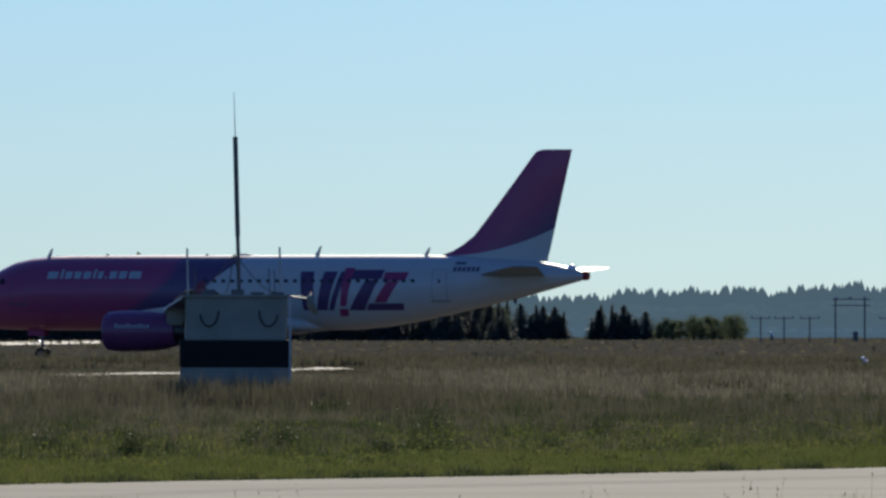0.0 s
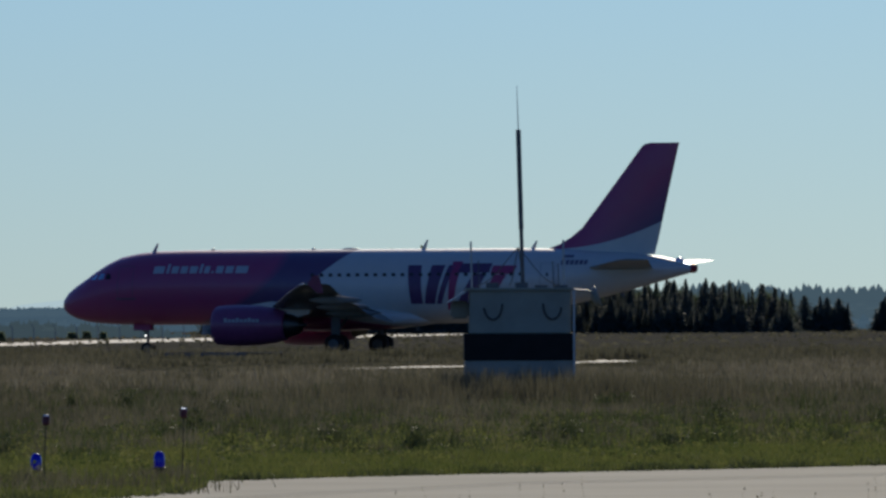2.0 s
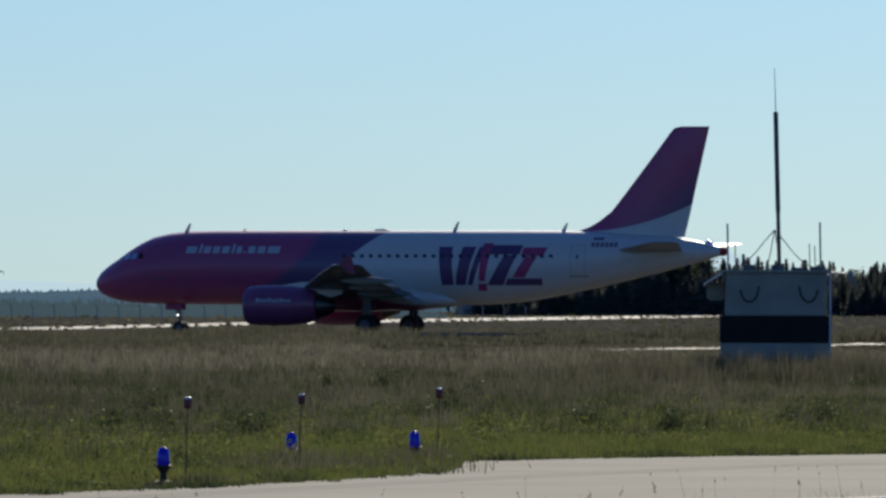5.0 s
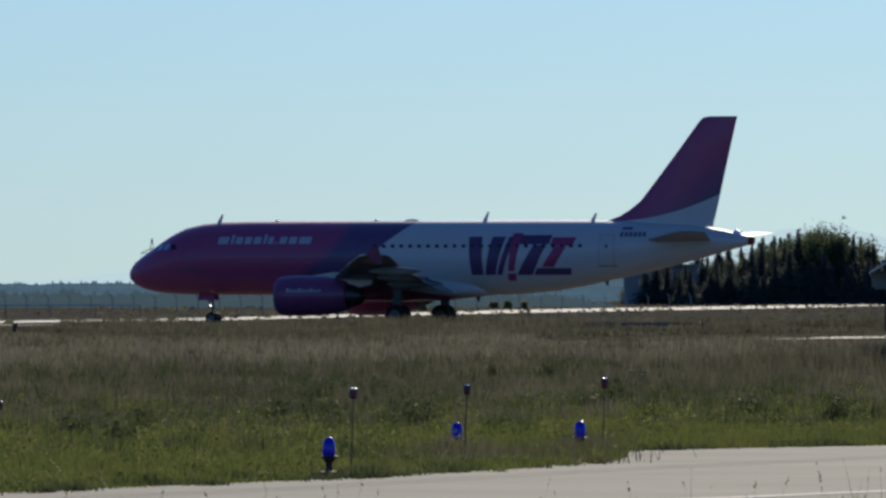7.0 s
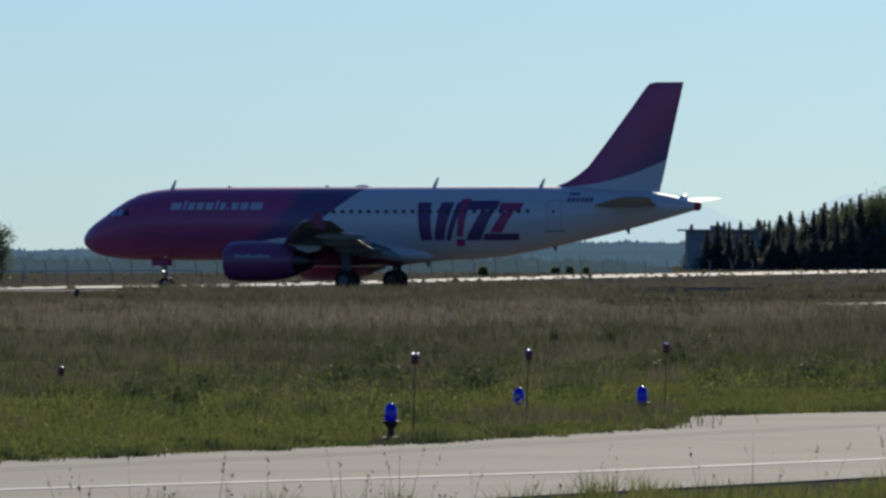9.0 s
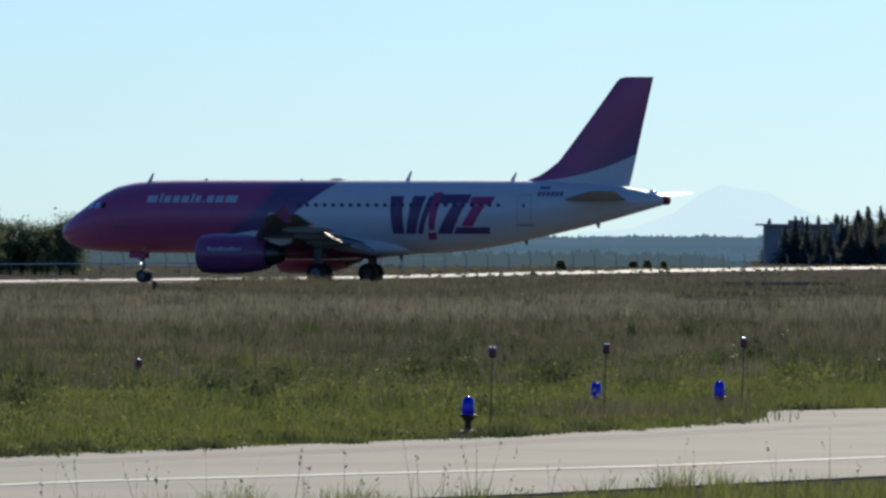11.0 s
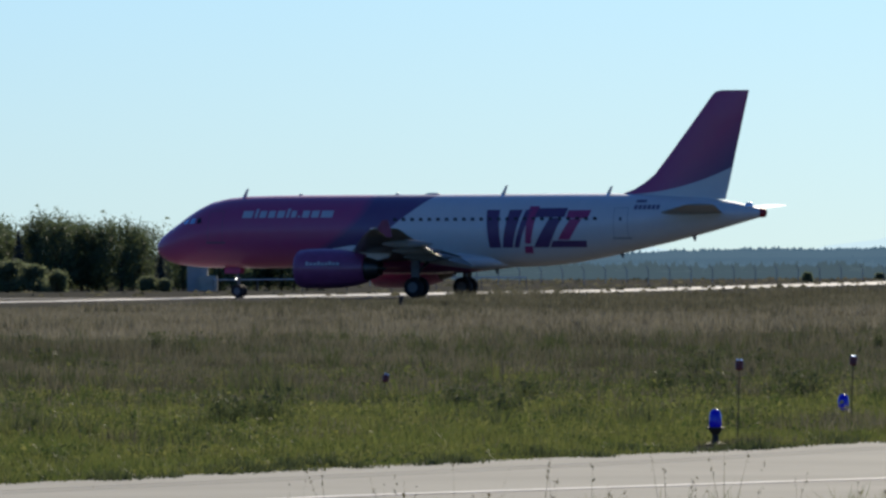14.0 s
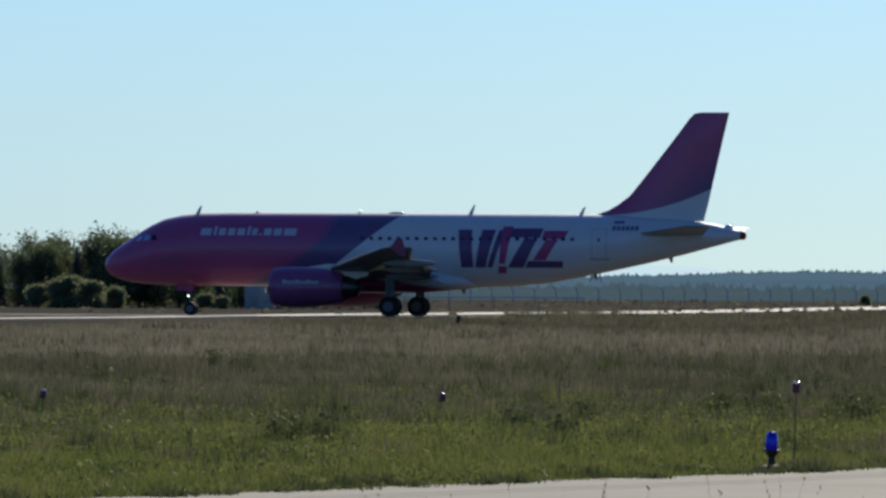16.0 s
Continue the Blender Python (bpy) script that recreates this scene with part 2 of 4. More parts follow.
def soup(name, V, material):
    """An object from an array (n, 3, 3) of loose triangles, or (n, 4, 3) of quads."""
    n, k, _ = V.shape
    me = bpy.data.meshes.new(name)
    me.vertices.add(n * k)
    me.vertices.foreach_set("co", V.astype(np.float32).ravel())
    me.loops.add(n * k)
    me.loops.foreach_set("vertex_index", np.arange(n * k, dtype=np.int32))
    me.polygons.add(n)
    me.polygons.foreach_set("loop_start", np.arange(0, n * k, k, dtype=np.int32))
    me.update(calc_edges=True)
    me.materials.append(material)
    return new(name, me)


# ---- ground and pavements ----
g = bmesh.new()
bmesh.ops.create_grid(g, x_segments=40, y_segments=40, size=4900)
me = bpy.data.meshes.new("ground")
g.to_mesh(me)
g.free()
me.materials.append(M_GROUND)
tagged(new("ground", me), "dry meadow ground of an airfield", "ground", kind="structure")

tagged(slab("road", [(-30, 33), (-7.04, 96.6), (-4.24, 104.5), (-1.18, 112.3), (1.09, 119.2), (2.35, 125.4), (2.62, 128), (2.72, 133.2), (3.98, 135.3), (5.86, 137.8),
                     (10.1, 142.3), (16.2, 151.3), (60, 215), (70, 212), (16, 123), (8, 107), (2, 92.5), (0, 87.5), (-4, 80), (-20, 33)],
            .02, .1, M_CONC), "pale worn concrete taxiway between grass verges", "taxiway", kind="structure")
LINE = [(-26, 35), (-3.66, 91.7), (.98, 98.7), (4.5, 106.2), (8.0, 112.2), (16, 128.5)]
tagged(slab("line_marking", LINE + [(x + .03, y - .55) for x, y in LINE[::-1]], .026, .004, M_LINE), "faded white line painted along the concrete taxiway", "road marking", kind="structure")
for k, (u, v) in enumerate(((.35, .0), (.62, .3))):
    seam = [(-7.0, 96.5), (-1.1, 111.8), (2.7, 124.5), (6.2, 134), (10.6, 139.5), (16.5, 148)]
    seam = [(x + .15 * u, y - 9 * u + (1.2 if k else 0)) for x, y in seam]
    tagged(slab("line_marking", seam + [(x, y - .28) for x, y in seam[::-1]], .0222, .002, M_SEAM), "dark tarred seam along the concrete taxiway", "pavement seam", kind="structure")
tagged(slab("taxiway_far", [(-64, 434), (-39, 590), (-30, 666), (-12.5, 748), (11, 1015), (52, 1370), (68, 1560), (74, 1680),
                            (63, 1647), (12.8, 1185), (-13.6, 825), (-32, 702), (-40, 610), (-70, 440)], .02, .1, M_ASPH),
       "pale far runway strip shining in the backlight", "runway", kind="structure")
tagged(slab("apron", [(46, 612), (40, 615), (10, 626), (-20, 637), (-60, 640), (-60, 662), (-20, 659), (10, 648), (40, 637), (46, 634)], .014, .1, M_TARMAC),
       "dark tarmac taxiway under the airliner behind tall grass", "taxiway", kind="structure")
tagged(slab("service_road", [(14.0, 452), (15.0, 456), (20.6, 478), (28.4, 518), (29.4, 532), (30.4, 532), (30, 510), (22, 466), (15.2, 445)], .02, .1, M_ASPH),
       "narrow pale service road crossing the meadow", "road", kind="structure")


# ---- grass ----
def interp(v, xs, ys):
    return np.interp(v, xs, ys)


EDGE_AZ = [-.30, -.0727, -.0406, -.0105, .0093, .0195, .0205, .0294, .0425, .078, .107, .28]
EDGE_D = [60, 95.9, 103.6, 111.3, 118.2, 124.4, 133.0, 135.4, 138, 144.4, 152.2, 220]
END_AZ, END_D = [-.12, -.0746, -.0656, -.0455, -.0205, 0, .12], [400, 445, 450, 517, 600, 612, 606]
rng = np.random.default_rng(4)
AZ0, AZ1 = -.085, .125


def clumps(n, az, d):
    """Clumped azimuth and distance: tufts of some blades each."""
    k = 7
    az2, d2 = np.repeat(az, k)[:n * k], np.repeat(d, k)[:n * k]
    r = rng.normal(0, .06, (2, len(az2)))
    return az2 + r[0] / d2, d2 + r[1] * 1.3


def field(n, d0, d1, k=1):
    az = rng.uniform(AZ0, AZ1, n)
    lo = d0(az) if callable(d0) else np.full(n, d0)
    hi = d1(az) if callable(d1) else np.full(n, d1)
    d = np.sqrt(lo ** 2 + rng.random(n) * (hi ** 2 - lo ** 2))
    return az, d


def patch(x, y, s, seed=0):
    """Smooth irregular patches, 0 to 1."""
    v = sum(np.sin(x * a / s + y * b / (s * 3) + c + seed) for a, b, c in ((1.0, .7, 0), (-.6, 1.3, 2), (1.7, -.9, 4), (.4, 2.1, 1), (2.6, 1.9, 3)))
    return np.clip(v / 5 + .5, 0, 1)


def blades(az, d, h, w, lean=.35):
    x, y = d * np.sin(az), d * np.cos(az)
    n = len(az)
    a = rng.uniform(0, 2 * np.pi, n)
    b = rng.uniform(0, 2 * np.pi, n)
    le = np.abs(rng.normal(0, lean, n)) * h
    V = np.zeros((n, 3, 3))
    V[:, 0] = np.stack([x - np.cos(a) * w, y - np.sin(a) * w, np.zeros(n) - .01], 1)
    V[:, 1] = np.stack([x + np.cos(a) * w, y + np.sin(a) * w, np.zeros(n) - .01], 1)
    V[:, 2] = np.stack([x + np.cos(b) * le, y + np.sin(b) * le, h], 1)
    return V


edge = lambda a: interp(a, EDGE_AZ, EDGE_D)
green_end = lambda a: edge(a) + interp(a, [-.08, -.03, .018, .024, .12], [85, 90, 75, 62, 60])


def tufts(az, d, k, r, h, w, lean=.6):
    """k blades in each tuft: tall in its heart, lower and leaning outwards at its rim."""
    n = len(az)
    x, y = np.repeat(d * np.sin(az), k), np.repeat(d * np.cos(az), k)
    r, h = np.repeat(np.broadcast_to(r, n), k), np.repeat(np.broadcast_to(h, n), k)
    a, q = rng.uniform(0, 2 * np.pi, n * k), np.sqrt(rng.random(n * k))
    ox, oy = np.cos(a) * q * r, np.sin(a) * q * r
    h = h * (1 - .5 * q ** 2) * rng.uniform(.45, 1.15, n * k)
    b = rng.uniform(0, 2 * np.pi, n * k)
    ww = w * rng.uniform(.6, 1.5, n * k)
    V = np.zeros((n * k, 3, 3))
    V[:, 0] = np.stack([x + ox - np.cos(b) * ww, y + oy - np.sin(b) * ww, np.full(n * k, -.01)], 1)
    V[:, 1] = np.stack([x + ox + np.cos(b) * ww, y + oy + np.sin(b) * ww, np.full(n * k, -.01)], 1)
    ln = lean * h * rng.uniform(.1, 1.0, n * k)
    V[:, 2] = np.stack([x + ox + np.cos(a) * ln * (.3 + q) + rng.normal(0, .02, n * k), y + oy + np.sin(a) * ln * (.3 + q), h], 1)
    return V


def clear(x, y):
    """Bare ground round the nearest lamp."""
    return ~((abs(x + .72) < .2) & (y < 118.3) & (y > 112))


# short turf along the taxiway
az, d = field(26000, edge, lambda a: edge(a) + interp(a, [-.08, .018, .024, .12], [45, 35, 16, 16]))
az, d = clumps(len(az), az, d)
x, y = d * np.sin(az), d * np.cos(az)
keep = (d > edge(az) + rng.random(len(az)) * .5) & clear(x, y)
az, d, x, y = az[keep], d[keep], x[keep], y[keep]
h = (.05 + .07 * np.clip((d - edge(az)) / 12, 0, 1) + .06 * patch(x, y, 1.2)) * rng.uniform(.5, 1.3, len(az))
tagged(soup("verge_grass", blades(az, d, h, .007 + .005 * rng.random(len(az)), .8), M_TURF), "short green turf along the concrete taxiway", "grass", kind="stuff")
# green tussocks of uneven height, thinning out into the meadow
az, d = field(15000, lambda a: edge(a) + .25, green_end)
x, y = d * np.sin(az), d * np.cos(az)
fade = (d - edge(az)) / (green_end(az) - edge(az))
keep = clear(x, y) & (rng.random(len(az)) > fade ** 1.6 * .95) & (patch(x, y, 1.0, 7) > .34 + .22 * rng.random(len(az)))
az, d, x, y = az[keep], d[keep], x[keep], y[keep]
grow = np.clip((d - edge(az)) / 16, .32, 1)
h = (.11 + .30 * patch(x, y, .55, 2) ** 2) * grow * rng.uniform(.6, 1.35, len(az))
h *= np.where(rng.random(len(az)) < .12, 1.5, 1)
mix = patch(x, y, .9, 11) + rng.normal(0, .22, len(az))
size = .08 + .16 * rng.random(len(az))
for sel, k, mt, label in ((mix < .40, 34, M_DARKGREEN, "dark green grass tussocks on the taxiway verge"), ((mix >= .40) & (mix < .66), 28, M_GREEN, "uneven green grass tussocks on the taxiway verge"),
                          (mix >= .66, 28, M_LIME, "bright yellow-green grass tussocks on the taxiway verge")):
    tagged(soup("verge_grass", tufts(az[sel], d[sel], k, size[sel], h[sel] * .8, .0065, 1.0), mt), label, "grass", kind="stuff")
# broad-leaved herbs: low cushions of small leaves
az, d = field(15000, lambda a: edge(a) + .6, lambda a: edge(a) + interp(a, [-.08, .018, .024, .12], [105, 110, 105, 100]))
x, y = d * np.sin(az), d * np.cos(az)
keep = clear(x, y) & (rng.random(len(az)) > np.clip((d - edge(az)) / 105, 0, 1) ** .8)
az, d, x, y = az[keep], d[keep], x[keep], y[keep]
top = (.05 + .24 * patch(x, y, .7, 9) ** 1.6) * np.clip((d - edge(az)) / 14, .35, 1) * rng.uniform(.6, 1.5, len(az))
mix = patch(x, y, .6, 13) + rng.normal(0, .25, len(az)) - .3 * np.clip((d - edge(az) - 40) / 60, 0, 1)
for sel, mt, label in ((mix < .45, M_DARKGREEN, "dark low herbs between the grass"), ((mix >= .45) & (mix < .8), M_GREEN, "green low herbs between the grass"), (mix >= .8, M_LIME, "pale yellow-green herbs between the grass")):
    n, k = int(sel.sum()), 26
    c = np.repeat(np.stack([x[sel], y[sel], np.zeros(n)], 1), k, 0)
    c[:, :2] += rng.normal(0, .11, (n * k, 2))
    c[:, 2] = np.repeat(top[sel], k) * rng.random(n * k) ** .6
    tagged(soup("herbs", c[:, None] + rng.normal(0, .017, (n * k, 3, 3)), mt), label, "herbs", kind="stuff")
# dry grass between and behind the tussocks
az, d = field(11000, lambda a: edge(a) + 7, lambda a: np.minimum(edge(a) + 110, 268))
x, y = d * np.sin(az), d * np.cos(az)
keep = rng.random(len(az)) < np.clip((d - edge(az) - 10) / 75, .05, 1)
az, d, x, y = az[keep], d[keep], x[keep], y[keep]
h = (.13 + .26 * patch(x, y, 1.6, 1) ** 1.5) * rng.uniform(.6, 1.3, len(az))
tagged(soup("dry_grass", tufts(az, d, 26, .12 + .2 * rng.random(len(az)), h, .011, .5), M_DRY), "tall dry brown meadow grass in tufts", "grass", kind="stuff")


def straw_share(x, y, d):
    """How much of the growth is pale straw: a broad uneven belt across the meadow."""
    wob = 46 * (patch(x, y * .3, 4.0, 6) - .5)
    belt = np.clip((d + wob - 262) / 26, 0, 1) * np.clip((455 + 1.5 * wob - d) / 50, 0, 1)
    return np.clip(belt * (.35 + .9 * patch(x, y * .25, 2.4, 8)), 0, .92)


# the open meadow, dark dry grass with a belt of pale straw
az, d = field(62000, 205, lambda a: interp(a, END_AZ, END_D))
az, d = clumps(len(az), az, d)
gap = (d > 385) & (d < np.minimum(505 + (az - .03) * 2500, 545)) & (az > .012) & (az < .06)
x, y = d * np.sin(az), d * np.cos(az)
h = (.12 + .34 * patch(x, y, 3.2, 2) ** 1.4) * rng.uniform(.5, 1.2, len(az)) * np.where(gap, .25, 1) * np.where((d > 545) & (az > -.03), 1.5, 1)
w = (.010 + .020 * np.clip((d - 205) / 250, 0, 1)) * rng.uniform(.7, 1.6, len(az))
pale = np.repeat(rng.random(len(az) // 7), 7) < straw_share(x, y, d)
V = blades(az, d, h, w, .4)
tagged(soup("dry_grass", V[~pale], M_DRY), "dark dry meadow grass far out on the airfield", "grass", kind="stuff")
tagged(soup("straw_grass", V[pale], M_STRAW), "belt of pale straw grass across the meadow", "grass", kind="stuff")
# low scrub beyond the aircraft
az, d = field(16000, 690, 2300)
az = az[patch(d * np.sin(az), d * .2, 9, 3) > .5]
d = d[:len(az)]
tagged(soup("weeds", blades(az, d, rng.uniform(.05, .3, len(az)), .3 + .2 * rng.random(len(az)), .3), M_DRY), "low scrub beyond the runway", "weeds", kind="stuff")
# taller growth round the shelter and before the lamps
parts = []
for cx, cy, sx, sy, n, h0, w0 in ((12.3, 250, 2.4, 2.6, 26000, .66, .012), (.69, 130.2, .2, .35, 500, .22, .007), (2.15, 131.9, .2, .3, 700, .22, .007), (-.3, 116.6, .3, .3, 500, .14, .008), (1.0, 126, .7, 1.5, 1200, .24, .009)):
    x, y = rng.normal(cx, sx, n), rng.normal(cy, sy, n)
    y = np.minimum(y, cy + sy * 1.2)
    parts.append(blades(np.arctan2(x, y), np.hypot(x, y), h0 * (.55 + .75 * patch(x, y, .35, 4)) * rng.uniform(.4, 1.2, n), np.full(n, w0), .35))
tagged(soup("dry_grass", np.concatenate(parts), M_DRY), "taller dry grass round the shelter and lamps", "grass", kind="stuff")
# green tufts before the lamps
x, y = np.array([.55, .66, .74, .86, 2.02, 2.2, 2.34]), np.array([130.6, 130.2, 130.5, 130.7, 131.9, 131.6, 132.0])
tagged(soup("verge_grass", tufts(np.arctan2(x, y), np.hypot(x, y), 130, .16, np.array([.2, .25, .24, .2, .15, .16, .14]), .008), M_GREEN), "green tufts growing before the edge lamps", "grass", kind="stuff")
# pale flower and seed heads, singly and in sprays
az, d = field(130, lambda a: edge(a) + 2, 265)
az, d = clumps(len(az), az, d)
keep = rng.random(len(az)) < .55
az, d = az[keep], d[keep]
x, y = d * np.sin(az), d * np.cos(az)
c = np.stack([x, y, rng.uniform(.12, .40, len(az)) * np.clip((d - edge(az)) / 16, .35, 1)], 1)
tagged(soup("seed_heads", c[:, None] + rng.normal(0, 1, (len(az), 3, 3)) * np.array([.0065, .0065, .0065]), M_SEED), "pale dry seed heads over the grass", "weeds", kind="stuff")
# dark weeds in uneven patches
az, d = field(9000, lambda a: edge(a) + 4, 290)
x, y = d * np.sin(az), d * np.cos(az)
keep = patch(x, y, 1.3, 5) > .50 + .16 * rng.random(len(az))
az, d, x, y = az[keep], d[keep], x[keep], y[keep]
h = (.14 + .30 * patch(x, y, .8, 3) ** 1.5) * rng.uniform(.6, 1.3, len(az)) * np.clip((d - edge(az)) / 16, .35, 1)
tagged(soup("weeds", tufts(az, d, 24, .06 + .14 * rng.random(len(az)), h, .017, .7), M_WEED), "dark leafy weeds in patches among the grass", "weeds", kind="stuff")
# single leafy weed plants
plants = [(.33, 155), (.15, 157), (-.95, 162), (-1.25, 160), (5.0, 231), (5.45, 233), (-4.2, 146), (-6.3, 128), (-5.9, 129), (-3.4, 150), (3.1, 175), (8.5, 170), (12.5, 190), (9.8, 160)]
plants += [(float(d * math.sin(a)), float(d * math.cos(a))) for a, d in zip(rng.uniform(-.08, .11, 24), rng.uniform(135, 260, 24))]
plants = [(cx, cy) for cx, cy in plants if math.hypot(cx, cy) > float(edge(math.atan2(cx, cy))) + 9]
parts = []
for cx, cy in plants:
    n = 170
    size = float(rng.uniform(.6, 1.15))
    x, y = rng.normal(cx, .14 * size, n), rng.normal(cy, .2, n)
    V = blades(np.arctan2(x, y), np.hypot(x, y), rng.uniform(.12, .46, n) * size, np.full(n, .012), .4)
    tip = V[:, 2] + rng.normal(0, .03, (n, 3))
    parts += [V, tip[:, None] + rng.normal(0, .026, (n, 3, 3))]
tagged(soup("weeds", np.concatenate(parts), M_WEED), "dark bushy weed plants in the meadow", "weeds", kind="stuff")
# ragged tufts hanging over the pavement's edge
az, d = field(4200, lambda a: edge(a) - .4, lambda a: edge(a) + 2.2)
x, y = d * np.sin(az), d * np.cos(az)
keep = (patch(x, y, .35, 9) > .5) & ((az < .0188) | (az > .0212))
az, d = clumps(keep.sum(), az[keep], d[keep])
h = (.03 + .12 * patch(d * np.sin(az), d, .25, 3) ** 1.5) * rng.uniform(.4, 1.2, len(az))
tagged(soup("weeds", blades(az, d, h, .012 + .01 * rng.random(len(az)), .6), M_WEED), "dark ragged tufts along the pavement edge", "weeds", kind="stuff")
# near verge before the taxiway, with seeding stalks
NEAR_AZ, NEAR_D = [-.3, -.06, -.05, 0, .0217, .0747, .129], [36, 71, 78.5, 85.6, 90.5, 105, 122]
near_edge = lambda a: interp(a, NEAR_AZ, NEAR_D)
az, d = field(6500, lambda a: near_edge(a) - 16, near_edge)
az, d = clumps(len(az), az, d)
h = (.03 + .19 * patch(d * np.sin(az), d, .5, 2) ** 2.2) * rng.uniform(.5, 1.4, len(az))
tagged(soup("verge_grass", blades(az, d, h, .006, .5), M_GREEN), "green grass on the near verge of the taxiway", "grass", kind="stuff")
az, d = field(300, lambda a: near_edge(a) - 13, near_edge)
hs = .12 + .52 * rng.random(len(az)) ** 1.7
V = [blades(az, d, hs, .004, .25)]
pick = np.repeat(np.arange(len(az)), 5)
top, root = V[0][:, 2][pick], V[0][:, 0][pick]
c = top + (root - top) * rng.uniform(0, .3, (len(top), 1)) + rng.normal(0, .006, top.shape)
V.append(c[:, None] + rng.normal(0, 1, (len(top), 3, 3)) * np.array([.006, .006, .014]))
tagged(soup("seed_stalks", np.concatenate(V), M_STALK), "thin dry seeding stalks standing before the taxiway", "weeds", kind="stuff")


# ---- airliner ----
ST = [(0.0, 2.98, 2.82, .08), (.12, 3.25, 2.55, .38), (.4, 3.60, 2.30, .68), (.9, 3.98, 2.07, 1.02), (1.5, 4.36, 1.92, 1.32), (2.1, 4.78, 1.84, 1.55), (2.8, 5.20, 1.78, 1.72),
      (3.6, 5.56, 1.75, 1.85), (4.6, 5.77, 1.73, 1.93), (5.8, 5.88, 1.72, 1.97), (7.5, 5.92, 1.72, 1.975), (12, 5.93, 1.72, 1.975), (17, 5.93, 1.72, 1.975), (22, 5.93, 1.72, 1.975),
      (24, 5.93, 1.76, 1.97), (26, 5.93, 1.94, 1.93), (28, 5.92, 2.29, 1.83), (30, 5.89, 2.71, 1.66), (32, 5.77, 3.15, 1.40), (34, 5.64, 3.63, 1.06), (35.6, 5.40, 4.06, .72), (36.7, 5.16, 4.36, .44), (37.3, 5.0, 4.52, .27)]
SX = [s[0] for s in ST]


def body_at(x):
    return [float(np.interp(x, SX, [s[k] for s in ST])) for k in (1, 2, 3)]


def side_y(x, z, out=.012):
    t, b, w = body_at(x)
    q = min(.999, abs(z - (t + b) / 2) / ((t - b) / 2))
    return -(w * math.sqrt(1 - q * q) + out)


def side_patch(bm, poly, out=.014, thick=.008, side=1):
    """A thin plate laid on the port side (side=1) or starboard side: corners in (x, z), four of them."""
    a, b, c, d = [Vector((p[0], p[1])) for p in poly]
    N = 4 if abs(d.y - a.y) < .8 else 12
    grid = {}
    for i in range(N + 1):
        for j in range(N + 1):
            p = (a.lerp(b, i / N)).lerp(d.lerp(c, i / N), j / N)
            for k in (0, 1):
                grid[i, j, k] = bm.verts.new((p.x, side * side_y(p.x, p.y, out - k * thick), p.y))
    for i in range(N):
        for j in range(N):
            for k in (0, 1):
                bm.faces.new([grid[i, j, k], grid[i + 1, j, k], grid[i + 1, j + 1, k], grid[i, j + 1, k]])
    for i in range(N):
        for A, B in (((i, 0), (i + 1, 0)), ((i, N), (i + 1, N)), ((0, i), (0, i + 1)), ((N, i), (N, i + 1))):
            bm.faces.new([grid[*A, 0], grid[*B, 0], grid[*B, 1], grid[*A, 1]])
    bmesh.ops.recalc_face_normals(bm, faces=bm.faces)
    return bm


def foil(chord, thick, n=10):
    """A closed wing section (x aft, z up), chord from 0."""
    xs = [(1 - math.cos(math.pi * i / n)) / 2 for i in range(n + 1)]
    th = [thick * 5 * (.2969 * math.sqrt(x) - .126 * x - .3516 * x * x + .2843 * x ** 3 - .1015 * x ** 4) for x in xs]
    up = [(x * chord, t * chord) for x, t in zip(xs, th)]
    lo = [(x * chord, -t * chord * .7) for x, t in zip(xs, th)]
    return up + lo[-2:0:-1]


def surface(stations, thick):
    """A wing through (y, leading x, z, chord)."""
    return loft(bmesh.new(), [[Vector((lx + x, y, z + h)) for x, h in foil(c, thick)] for y, lx, z, c in stations])


